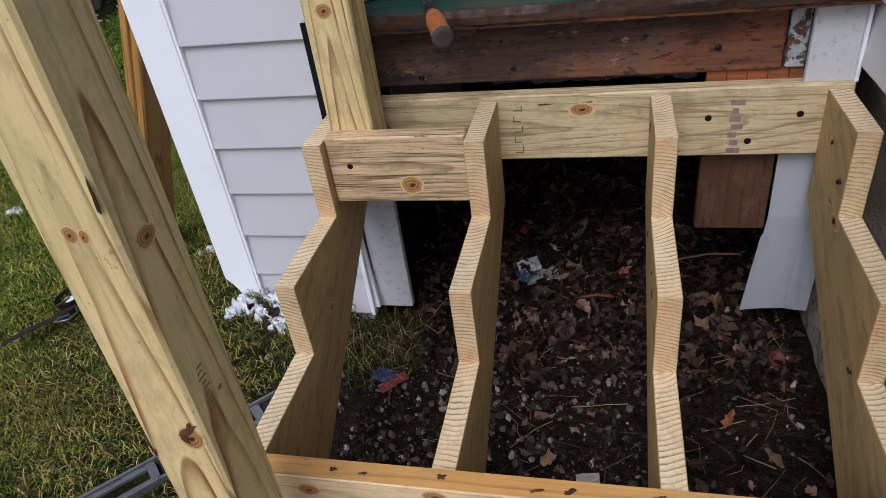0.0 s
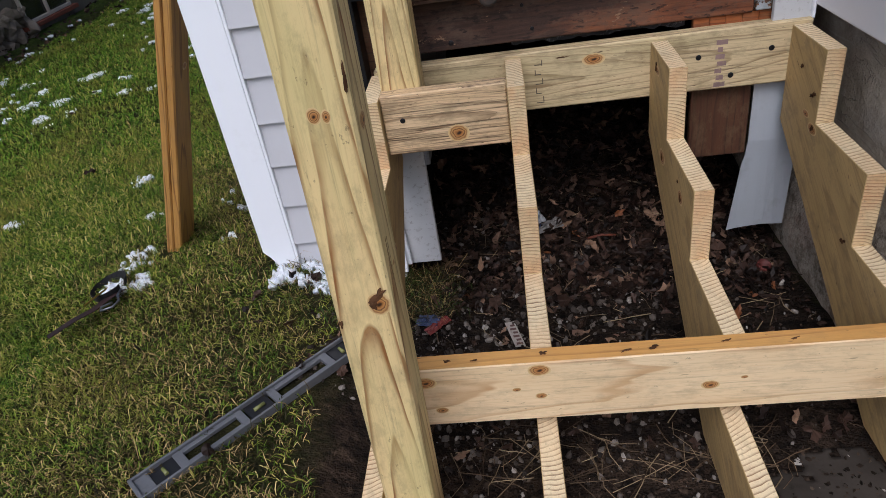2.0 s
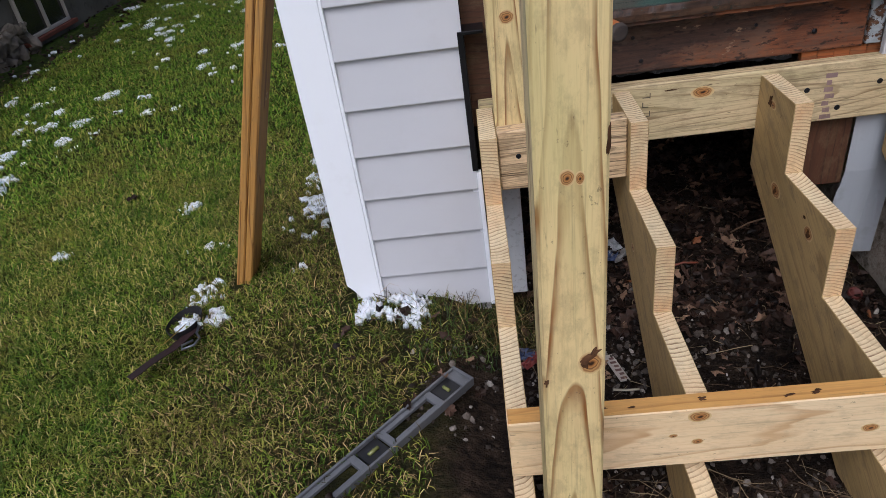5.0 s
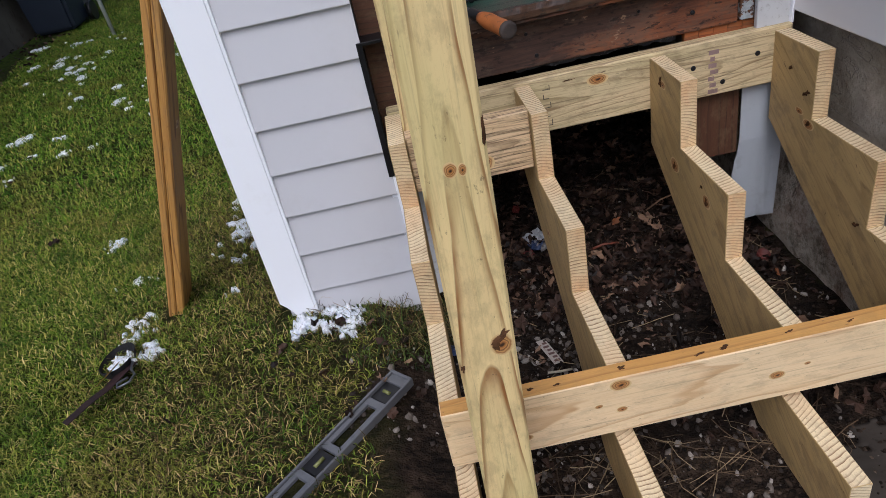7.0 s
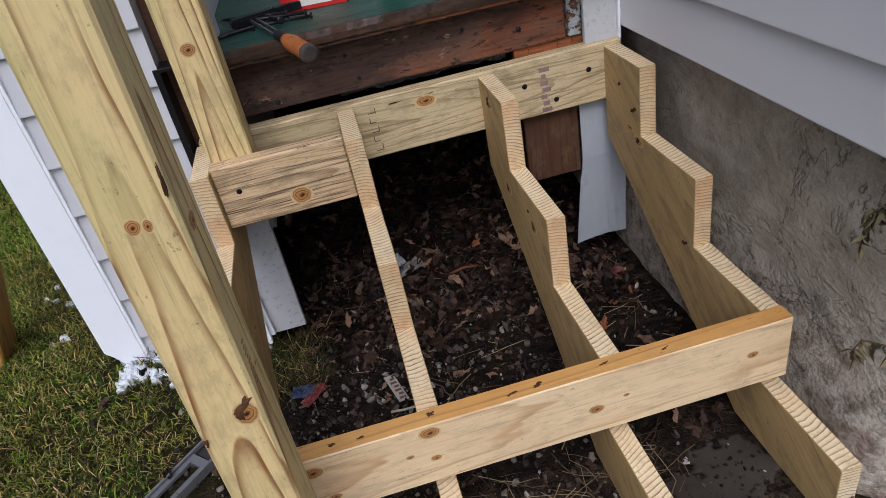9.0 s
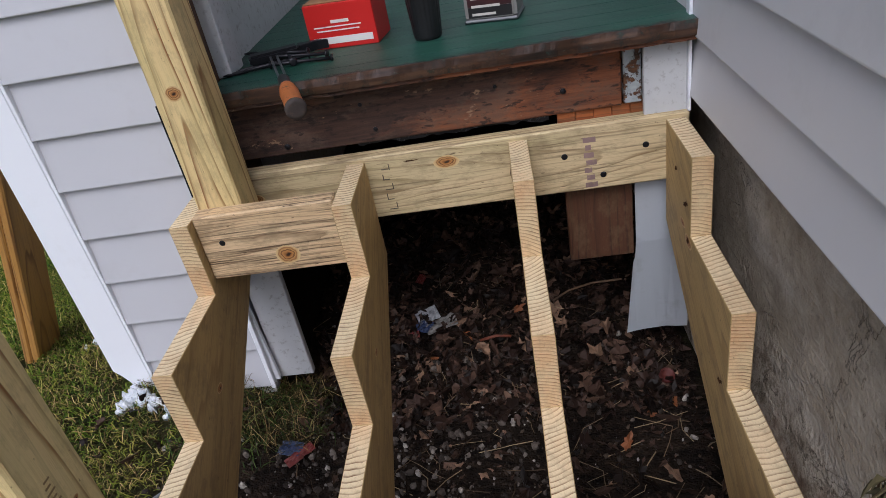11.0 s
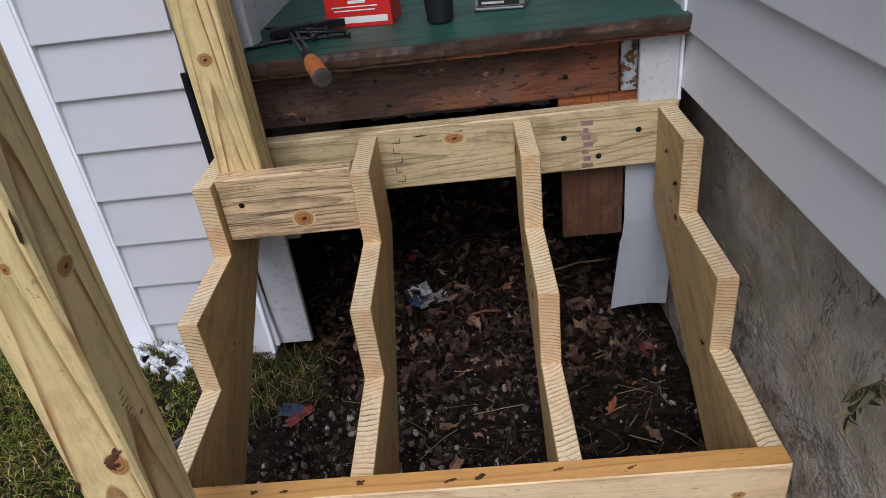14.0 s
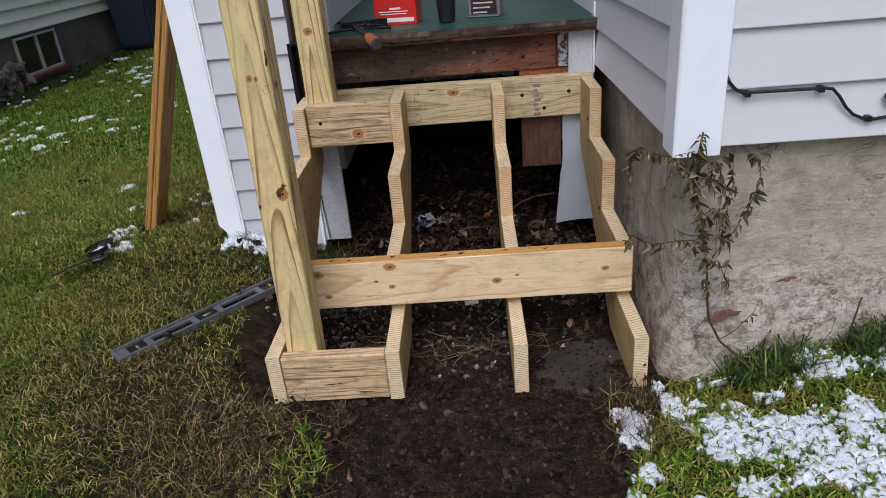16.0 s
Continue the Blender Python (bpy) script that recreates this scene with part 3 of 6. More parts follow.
# ---- ground: one sheet, fine near the stair ----
def make_ground():
    def line(a, b, n):
        inner = np.linspace(a, b, n)
        out = np.array([1, 2.5, 6, 15, 40, 110, 300.0])
        return np.concatenate([(a - out[::-1]), inner, (b + out)])
    xs, ys = line(-4.6, 2.6, 180), line(-2.8, 7.0, 220)
    verts = [(x, y, ground_z(x, y)) for y in ys for x in xs]
    w = len(xs)
    faces = [(j * w + i, j * w + i + 1, (j + 1) * w + i + 1, (j + 1) * w + i) for j in range(len(ys) - 1) for i in range(w - 1)]
    ob = quads("ground", verts, faces, GROUND)
    for f in ob.data.polygons:
        f.use_smooth = True
    return tagged(ob, "lawn soil with a dark dug-out dirt bed below the stair", "ground", kind="structure")


make_ground()


# ---- house walls ----
def clapboards(wall, axis, a, b, face, out, z0, z1, material, height=COURSE, skew=0.0):
    """Lapped vinyl courses on a wall. axis: the way they run; face: the wall's plane; out: +1 or -1, the way it looks."""
    z, mesh = z0, None
    while z < z1:
        if mesh is None:
            s = out
            prof = [(face + s * 0.001, 0.004), (face + s * 0.015, 0.0), (face + s * 0.0168, 0.0015), (face + s * 0.0170, 0.004), (face + s * 0.0160, 0.012),
                    (face + s * 0.004, height + 0.006), (face + s * 0.001, height + 0.006)]
            bm = prism(prof, axis, a, b)
            for v in bm.verts:
                v.co.x += skew * (v.co.y - a) if skew else 0.0
            mesh = bpy.data.meshes.new("clapboard")
            bm.to_mesh(mesh)
            bm.free()
            mesh.materials.append(material)
        ob = new("clapboard", mesh)
        ob.parent = wall
        ob.location = (0, 0, z)
        z += height


LEFT_CORNER, LEFT_END = -0.712, -0.332
wl = tagged(link("wall_left", box(LEFT_CORNER + 0.012, LEFT_END, WALL_Y, 0.34, 0.03, 5.4), VINYL), "house wall clad in grey-white lapped vinyl siding", "wall", kind="structure")
clapboards(wl, "x", -0.624, LEFT_END + 0.002, WALL_Y, -1, 0.064, 5.3, VINYL)
ws = tagged(link("wall_left_side", box(LEFT_CORNER + 0.012, LEFT_CORNER + 0.12, 0.342, 4.5, 0.03, 5.4), VINYL), "house side wall in grey-white vinyl siding", "wall", kind="structure")
clapboards(ws, "y", 0.30, 4.5, LEFT_CORNER + 0.012, -1, 0.064, 5.3, VINYL)


def corner_trim():
    bm = prism([(-0.716, 5.4), (-0.628, 5.4), (-0.628, 0.098), (-0.676, 0.100), (-0.686, 0.128), (-0.700, 0.150), (-0.716, 0.168)], "y", WALL_Y - 0.020, WALL_Y - 0.004, 0.0015)
    ob = link("trim_corner", bm, TRIM)
    tagged(ob, "white vinyl corner trim with a broken lower corner", "corner trim", kind="structure")
    part("trim_return", box(-0.716, -0.702, WALL_Y - 0.0035, 0.298, 0.17, 5.4, 0.0015), TRIM, ob)
    part("trim_lip", box(-0.6275, -0.620, WALL_Y - 0.019, WALL_Y - 0.003, 0.10, 5.4, 0.001), TRIM, ob)


corner_trim()
# Dark panel added where the recess is only a shaded gap.
tagged(link("wall_recess", box(LEFT_END + 0.003, -0.235, 0.235, 0.34, 0.56, 5.4), W_OLD), "dark brown panel standing in for the shaded gap beside the siding", "wall", kind="structure")
tagged(link("trim_flashing", prism([(LEFT_END - 0.008, 0.47), (LEFT_END - 0.008, 0.808), (LEFT_END + 0.05, 0.808), (LEFT_END + 0.05, 0.800), (LEFT_END + 0.006, 0.800), (LEFT_END + 0.006, 0.47)], "y", WALL_Y - 0.018, 0.235, 0.001), BLACK_STEEL),
       "bent black metal flashing at the cut siding edge", "flashing", kind="structure")
tagged(link("trim_channel", box(LEFT_END + 0.001, LEFT_END + 0.012, WALL_Y - 0.020, WALL_Y - 0.002, 0.06, 0.466, 0.001), TRIM), "white vinyl edge channel of the siding", "trim", kind="structure")

# bay with a stuccoed foundation
tagged(link("wall_bay", box(SIDE_X + 0.012, 4.0, FRONT_Y + 0.012, 3.0, BAY_Z + 0.002, 5.4), VINYL_SIDE), "bay wall clad in pale grey lapped vinyl siding", "wall", kind="structure")
wb = bpy.data.objects["wall_bay"]
clapboards(wb, "y", FRONT_Y + 0.05, 3.0, SIDE_X + 0.015, -1, BAY_Z, 5.3, VINYL_SIDE, 0.1185, -0.0118)
clapboards(wb, "x", SIDE_X + 0.07, 4.0, FRONT_Y + 0.012, -1, 0.653, 5.3, VINYL_SIDE, 0.1225)


def bay_trim():
    x0, x1, y0, y1 = SIDE_X - 0.004, SIDE_X + 0.097, FRONT_Y - 0.016, FRONT_Y + 0.070
    out = [(x0, y1), (x0, y0 + 0.006), (x0 + 0.006, y0), (x1, y0), (x1, y0 + 0.016), (x0 + 0.016, y0 + 0.016), (x0 + 0.016, y1)]
    tagged(link("trim_bay_corner", prism(out, "z", 0.637, 5.4, 0.0015), TRIM), "white vinyl corner post at the corner of the bay", "corner trim", kind="structure")


bay_trim()


def foundation():
    """Lumpy stuccoed wall below the bay, side and front, thicker towards the ground."""
    bm = bmesh.new()
    path = [(FOOT_X, 3.0)] + [(FOOT_X, y) for y in np.arange(1.2, -0.62, -0.03)]
    path += [(FOOT_X + 0.005, -0.655), (FOOT_X + 0.02, -0.672)] + [(x, -0.675) for x in np.arange(0.79, 2.4, 0.03)] + [(4.0, -0.675)]
    rows = []
    zs = np.linspace(-0.15, 0.668, 30)
    for z in zs:
        row = []
        for i, (x, y) in enumerate(path):
            flare = 0.028 * smooth(0.30, 0.02, z)
            d = flare + 0.010 * noise.noise((x * 3, y * 3, z * 4)) + 0.006 * noise.noise((x * 11, y * 11, z * 13)) + 0.003 * noise.noise((x * 30, y * 30, z * 30))
            side, front = y > -0.66, x > FOOT_X + 0.01
            row.append(bm.verts.new((x - (d if side and not front else 0) - (d * 0.6 if side and front else 0), y - (d if front else 0), z)))
        rows.append(row)
    for a, b in zip(rows, rows[1:]):
        for i in range(len(path) - 1):
            bm.faces.new((a[i], a[i + 1], b[i + 1], b[i])).smooth = True
    back = [bm.verts.new((p[0] + 0.25 if p[1] > -0.6 else p[0], 3.0 if p[1] > 2.9 else max(p[1], -0.4), 0.668)) for p in path]
    for i in range(len(path) - 1):
        bm.faces.new((rows[-1][i], rows[-1][i + 1], back[i + 1], back[i]))
    wf = tagged(link("wall_foundation", bm, CONCRETE), "rough grey stuccoed concrete foundation with cracks and stains", "foundation", kind="structure")
    red = plain("exposed_red_brick", srgb(118, 84, 72), 0.9, vary=0.35, scale=60, bump=0.8, dirt=srgb(164, 156, 145), dirt_amount=1.0)
    for k, (x, z, s, st) in enumerate(((0.855, 0.205, 0.012, 2.8), (0.825, 0.198, 0.008, 1.8), (1.00, 0.300, 0.006, 3.0))):
        chip = bark(wf, (x, -0.698, z), (0, -1, 0), s, st, 8, 40 + k)
        chip.name = "exposed_brick"
        chip["label"] = "patch of red brick where stucco fell off"
        chip.data.materials[0] = red


foundation()


# ---- porch ----
def peeling_paint():
    """Pale grey paint with ragged holes down to brown wood."""
    n = Nodes("peeling_grey_paint", 0.6)
    p = n.place()
    holes = n.noise(p, 42, 7, 0.7)
    wood = n.ramp(n.noise(n.vec("MULTIPLY", p, (40, 40, 160)), 1.0, 4), [(0.3, srgb(44, 30, 22)), (0.7, srgb(116, 78, 50))])
    paint = n.ramp(n.noise(p, 70, 4), [(0.3, srgb(142, 150, 154)), (0.7, srgb(178, 184, 188))])
    gone = n.grey(holes, 0.515, 0.53)
    return n.done(n.mix(gone, paint, wood), n.math("MULTIPLY", gone, -1.0), 0.8, 0.003)


def ragged(x0, x1, y0, y1, z0, z1, bite):
    """A board along x whose front edge is split, chipped and worn."""
    bm = bmesh.new()
    rows = []
    for i in range(181):
        x = x0 + (x1 - x0) * i / 180
        a = bite * (0.45 + 0.9 * noise.noise((x * 16, 1, z0)) + 0.55 * noise.noise((x * 60, 5, z0)))
        a = max(0.0, a)
        b = max(0.0, bite * (0.35 + 0.9 * noise.noise((x * 23, 9, z1)) + 0.5 * noise.noise((x * 70, 3, z1))))
        drop = 0.25 * bite * max(0.0, noise.noise((x * 30, 4, 4)))
        m = (z0 + z1) / 2
        rows.append([bm.verts.new(v) for v in ((x, y1, z0), (x, y0 + b, z0), (x, y0 + 0.4 * b, m), (x, y0 + a, z1 - drop), (x, y0 + a + bite, z1), (x, y1, z1))])
    for p, q in zip(rows, rows[1:]):
        for k in range(6):
            bm.faces.new((p[k], q[k], q[(k + 1) % 6], p[(k + 1) % 6]))
    bm.faces.new(rows[0])
    bm.faces.new(rows[-1][::-1])
    bmesh.ops.recalc_face_normals(bm, faces=bm.faces)
    return bm


def porch():
    fl = holder("porch_floor", (0.23, 0.6, PORCH_Z))
    tagged(fl, "worn dark green painted wooden porch floor", "porch floor", kind="structure")
    y, i = PORCH_Y, 0
    while y < 1.55:
        w = 0.082 if i else 0.06
        ob = part("plank", box(-0.232, 0.694, y, y + w - 0.0015, PORCH_Z - 0.028, PORCH_Z) if i else ragged(-0.232, 0.694, y, y + w - 0.0015, PORCH_Z - 0.028, PORCH_Z, 0.006), PORCH_GREEN, fl)
        ob.matrix_parent_inverse = fl.matrix_basis.inverted()
        y += w
        i += 1
    ap = tagged(link("trim_apron", box(-0.40, 0.40, -0.0625, 0.0625, -0.014, 0.014, 0.003), APRON, matrix=Matrix.Translation((0.163, 0.229, 0.7155)) @ pose(0, 0, 0, 90, 0, 0)),
                "peeling rust-brown fascia board below the porch floor", "fascia", kind="structure")
    for x, z, s in ((-0.12, 0.67, 0.013), (0.07, 0.68, 0.010), (0.32, 0.73, 0.008), (0.05, 0.735, 0.009), (0.45, 0.70, 0.012)):
        part("nail", lathe([(s * 0.5, 0), (s * 0.5, 0.002), (s * 0.2, 0.003)], 10), BLACK_STEEL, ap).matrix_basis = ap.matrix_basis.inverted() @ Matrix.Translation((x, 0.215, z)) @ pose(0, 0, 0, 90, 0, 0)
    tagged(link("trim_nosing", ragged(-0.23, 0.70, 0.163, 0.215, 0.777, 0.7865, 0.004), APRON), "bare brown moulding under the porch edge", "moulding", kind="structure")
    tagged(link("trim_peeled", box(0.566, 0.600, 0.212, 0.243, 0.657, 0.7765, 0.002), peeling_paint()),
           "wood end with peeling pale grey paint", "trim", kind="structure")
    # Black gap under the apron, made as a dark strip flecked with pale fibres.
    bm = bmesh.new()
    strip = []
    for i in range(121):
        x = 0.02 + 0.40 * i / 120
        top = 0.654 + 0.006 * noise.noise((x * 30, 2, 2))
        low = top - 0.012 - 0.014 * abs(noise.noise((x * 11, 5, 1))) - 0.004 * noise.noise((x * 50, 1, 7))
        strip.append([bm.verts.new((x, 0.240 + 0.006 * noise.noise((x * 40, 3, k)), z)) for k, z in enumerate((top, (top + low) / 2, low))])
    for p, q in zip(strip, strip[1:]):
        for k in range(2):
            bm.faces.new((p[k], p[k + 1], q[k + 1], q[k]))
    ex = bmesh.ops.extrude_face_region(bm, geom=list(bm.faces))
    bmesh.ops.translate(bm, verts=[v for v in ex["geom"] if isinstance(v, bmesh.types.BMVert)], vec=(0, 0.0015, 0))
    bmesh.ops.recalc_face_normals(bm, faces=bm.faces)
    tagged(link("trim_dark_gap", bm, plain("gap_shade_with_fibres", srgb(44, 42, 42), 0.7, vary=0.4, scale=60, bump=0.5, dirt=srgb(150, 148, 146), dirt_amount=0.8)), "ragged black strip for the dark gap with pale fibres below the fascia", "tar paper", kind="structure")
    tr = tagged(link("trim_white", box(0.601, 0.681, 0.198, 0.212, 0.632, 0.7768, 0.001), OLD_WHITE), "chipped white flat trim beside the fascia", "trim", kind="structure")
    part("trim_edge", box(0.6815, 0.688, 0.190, 0.212, 0.632, 0.86, 0.001), TRIM, tr)
    for k in range(5):
        x = 0.436 + k * 0.036
        tagged(link("trim_lath", box(x, x + 0.0352, 0.226, 0.244, 0.56, 0.6525, 0.001), W_RUST, matrix=None), "short orange-brown wooden lath end", "lath", kind="structure")
    tagged(link("wall_porch_left", box(-0.31, -0.233, 0.345, 1.6, 0.3, 5.4), OLD_WHITE), "white painted side wall of the porch", "wall", kind="structure")
    tagged(link("trim_porch_jamb", box(-0.245, -0.205, 0.268, 0.344, PORCH_Z + 0.001, 5.4, 0.002), OLD_WHITE), "chipped white jamb at the edge of the porch", "trim", kind="structure")
    tagged(link("wall_porch_back", box(-0.31, FOOT_X, 1.6, 1.7, -0.1, 5.4), VINYL), "pale house wall behind the porch", "wall", kind="structure")
    # crawl space below: its walls and joists are coloured near-black as shade
    tagged(link("wall_crawl_left", box(-0.34, -0.29, 0.26, 1.6, -0.1, 0.78), VOID), "side of the space below the porch, near-black for shade", "wall", kind="structure")
    tagged(link("wall_crawl_back", box(-0.29, FOOT_X + 0.05, 1.40, 1.45, -0.1, 0.78), VOID), "back of the space below the porch, near-black for shade", "wall", kind="structure")
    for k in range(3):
        tagged(link("beam", box(-0.29, 0.71, 0.45 + k * 0.38, 0.50 + k * 0.38, 0.64, 0.785, 0.003), VOID), "joist below the porch floor, near-black for shade", "joist", "porch joists", kind="structure")
    tagged(link("trim_patch", box(-0.0945, 0.0945, -0.07, 0.07, -0.009, 0.009, 0.002), W_OLD, matrix=Matrix.Translation((0.508, 0.226, 0.397)) @ pose(0, 0, 0, 0, -90, 0) @ pose(0, 0, 0, 90, 0, 0)),
           "square red-brown board below the ledger", "board", kind="structure")
    jb = tagged(link("trim_white_board", box(-0.316, -0.227, 0.203, 0.222, 0.066, 0.60, 0.002), OLD_WHITE), "stained white trim board beside the dark opening", "trim", kind="structure")
    part("vinyl_strip", box(-0.010, 0.010, -0.006, 0.006, 0.0, 0.42, 0.001), TRIM, jb, matrix=Matrix.Translation((-0.318, 0.19, 0.075)) @ pose(0, 0, 0, 0, -3, 0))
    # sheet metal: bent outward half way down
    bm = bmesh.new()
    rows = []
    for z, y, x0, x1 in ((0.60, 0.212, 0.582, 0.69), (0.335, 0.212, 0.582, 0.694), (0.29, 0.218, 0.580, 0.698), (0.275, 0.219, 0.576, 0.700), (0.06, 0.236, 0.560, 0.696)):
        rows.append([bm.verts.new((x0 + (x1 - x0) * k / 6, y + 0.006 * math.sin(k * 0.9 + z * 9) * (0.6 - z) - 0.03 * max(0, k - 4) * (0.6 - z) ** 2, z + 0.02 * (k / 6) * (z < 0.1))) for k in range(7)])
    for a, b in zip(rows, rows[1:]):
        for k in range(6):
            bm.faces.new((a[k], b[k], b[k + 1], a[k + 1]))
    ex = bmesh.ops.extrude_face_region(bm, geom=list(bm.faces))
    bmesh.ops.translate(bm, verts=[v for v in ex["geom"] if isinstance(v, bmesh.types.BMVert)], vec=(0, 0.0025, 0))
    bmesh.ops.recalc_face_normals(bm, faces=bm.faces)
    tagged(link("trim_sheet_metal", bm, METAL_WHITE), "bent sheet of white coated metal below the ledger", "sheet metal", kind="structure")


porch()
tagged(link("roof", box(-0.9, 4.1, -0.9, 4.6, 5.41, 5.6), TRIM), "white roof edge high above the stair", "roof", kind="structure")


# ---- the stair frame ----
def stringer():
    """A notched plank, laid along its slope."""
    slope = math.atan2(RISE, RUN)
    k = RISE / RUN
    pts = [(LEDGER_Y - 0.001, TOP), (0.0, TOP)]
    y, z = 0.0, TOP
    for i in range(3):
        z -= RISE
        pts += [(y, z), (y - RUN, z)]
        y -= RUN
    deep = 0.286 / math.cos(slope)
    pts += [(y, 0.0), (-(TOP - deep) / k, 0.0), (LEDGER_Y - 0.001, TOP - deep + k * (LEDGER_Y - 0.001))]
    turn = Matrix.Translation((0, -0.3, 0.3)) @ Matrix(((0, 0, 1, 0), (math.cos(slope), -math.sin(slope), 0, 0), (math.sin(slope), math.cos(slope), 0, 0), (0, 0, 0, 1)))
    inv = turn.inverted()
    bm = bmesh.new()
    lo = [bm.verts.new(inv @ Vector((0, p[0], p[1]))) for p in pts]
    hi = [bm.verts.new(inv @ Vector((THICK, p[0], p[1]))) for p in pts]
    bm.faces.new(lo).material_index = 0
    bm.faces.new(hi[::-1]).material_index = 0
    n = len(pts)
    for i in range(n):
        f = bm.faces.new((lo[i], hi[i], hi[(i + 1) % n], lo[(i + 1) % n]))
        f.material_index = 0 if i == n - 2 else 2 if i in (1, 3, 5) else 1
    bmesh.ops.recalc_face_normals(bm, faces=bm.faces)
    bmesh.ops.bevel(bm, geom=list(bm.edges), offset=0.0012, segments=1, affect="EDGES")
    return bm, turn


def stair():
    bm, turn = stringer()
    me = None
    names = ("outer notched stringer of treated pine beside the newel posts", "inner notched stringer of pale treated pine", "inner notched stringer of pale treated pine", "notched stringer of treated pine beside the foundation wall")
    made = []
    for x, label in zip(STRINGER_X, names):
        ob = link("stair_stringer", bm, (W_SIDE, W_CUT, W_RISER)) if me is None else new("stair_stringer", me)
        me = ob.data
        ob.matrix_basis = Matrix.Translation((x, 0, 0)) @ turn
        tagged(ob, label, "stringer", "stair stringers")
        made.append(ob)
    a, b, c, d = made
    knot(c, (STRINGER_X[2], 0.03, 0.41), (-1, 0, 0), 0.018, 1.5)
    knot(c, (STRINGER_X[2], -0.14, 0.40), (-1, 0, 0), 0.016, 1.3)
    knot(c, (STRINGER_X[2], 0.10, 0.585), (-1, 0, 0), 0.010, 1.6)
    knot(b, (0.0, -0.05, 0.35), (-1, 0, 0), 0.009, 1.6)
    knot(b, (0.0, 0.10, 0.50), (-1, 0, 0), 0.011, 1.5)
    knot(b, (THICK, -0.10, 0.36), (1, 0, 0), 0.007, 1.6)
    knot(a, (STRINGER_X[0] + THICK, -0.12, 0.33), (1, 0, 0), 0.009, 1.5)
    knot(a, (STRINGER_X[0] + THICK, 0.10, 0.46), (1, 0, 0), 0.008, 1.5)
    knot(d, (STRINGER_X[3], 0.01, 0.45), (-1, 0, 0), 0.013, 1.8)
    knot(d, (STRINGER_X[3], 0.05, 0.47), (-1, 0, 0), 0.008, 2.2)
    for ob, y, z, size, turn_by, seed in ((c, 0.03, 0.41, 0.006, 60, 51), (c, -0.14, 0.40, 0.007, 80, 52), (c, -0.115, 0.425, 0.004, 20, 53), (d, 0.012, 0.452, 0.006, 40, 54), (b, 0.10, 0.50, 0.004, 10, 55)):
        bark(ob, (ob.matrix_basis.translation.x, y, z), (-1, 0, 0), size, 1.5, turn_by, seed)
    led = tagged(board("ledger_board", -0.31, 0.684, LEDGER_Y, LEDGER_Y + THICK, LEDGER_TOP - SIX, LEDGER_TOP, W_BOARD), "treated pine ledger board with ink stamps, fixed below the porch", "ledger")
    knot(led, (-0.211, LEDGER_Y, 0.575), (0, -1, 0), 0.013)
    knot(led, (0.204, LEDGER_Y, 0.601), (0, -1, 0), 0.014, 1.9)
    for x, z in ((0.44, 0.575), (0.60, 0.578), (0.515, 0.525)):
        screw_hole(led, (x, LEDGER_Y - 0.0002, z), (0, -1, 0), 0.0065)
    ink = plain("faded_violet_ink", srgb(138, 114, 110), 0.7, vary=0.3, scale=80, dirt=srgb(176, 156, 112), dirt_amount=0.9)
    dark = plain("faded_black_ink", srgb(92, 82, 66), 0.7, vary=0.3, scale=80)
    for k in range(7):
        part("stamp_bar", box(0.478 + 0.004 * (k % 2), 0.503 - 0.005 * (k % 3), LEDGER_Y - 0.0006, LEDGER_Y + 0.001, 0.500 + 0.0165 * k, 0.511 + 0.0165 * k), ink, led).matrix_basis = led.matrix_basis.inverted()
    for k in range(5):
        part("stamp_bar", box(0.068, 0.086 - 0.004 * (k % 2), LEDGER_Y - 0.0006, LEDGER_Y + 0.001, 0.510 + 0.023 * k, 0.512 + 0.023 * k), dark, led).matrix_basis = led.matrix_basis.inverted()
        part("stamp_bar", box(0.068 if k % 2 else 0.084, 0.070 if k % 2 else 0.086, LEDGER_Y - 0.0006, LEDGER_Y + 0.001, 0.5125 + 0.022 * k, 0.526 + 0.022 * k), dark, led).matrix_basis = led.matrix_basis.inverted()
    xi = STRINGER_X[0] + THICK
    top = tagged(board("blocking_board", xi + 0.001, -0.001, 0.020, 0.020 + THICK, 0.630 - SIX, 0.630, W_WEATHER), "short treated pine board between two stringers in front of the post", "blocking board")
    knot(top, (-0.115, 0.020, 0.527), (0, -1, 0), 0.020, 1.25)
    screw_hole(top, (-0.234, 0.0198, 0.570), (0, -1, 0), 0.006)
    low = tagged(board("toe_board", xi + 0.001, -0.001, -0.701, -0.701 + THICK, 0.006, 0.146, W_WEATHER), "short weathered pine board at the foot of the newel post", "blocking board")
    rb = tagged(board("riser_board", STRINGER_X[0], 0.675, -0.506, -0.4685, 0.176, 0.316, W_FRESH), "long pale pine board nailed across the stringers", "riser board")
    part("board_edge", box(STRINGER_X[0] + 0.002, 0.673, -0.5045, -0.4705, 0.316, 0.3168), W_EDGE, rb, "honey-coloured sawn top edge").matrix_basis = rb.matrix_basis.inverted()
    for x, z, s in ((-0.17, 0.215, 0.008), (0.012, 0.236, 0.007), (0.304, 0.236, 0.010), (0.60, 0.255, 0.008), (-0.03, 0.255, 0.005), (-0.19, 0.285, 0.013), (0.011, 0.298, 0.013), (0.36, 0.25, 0.004)):
        knot(rb, (x, -0.506, z), (0, -1, 0), s, 1.6)
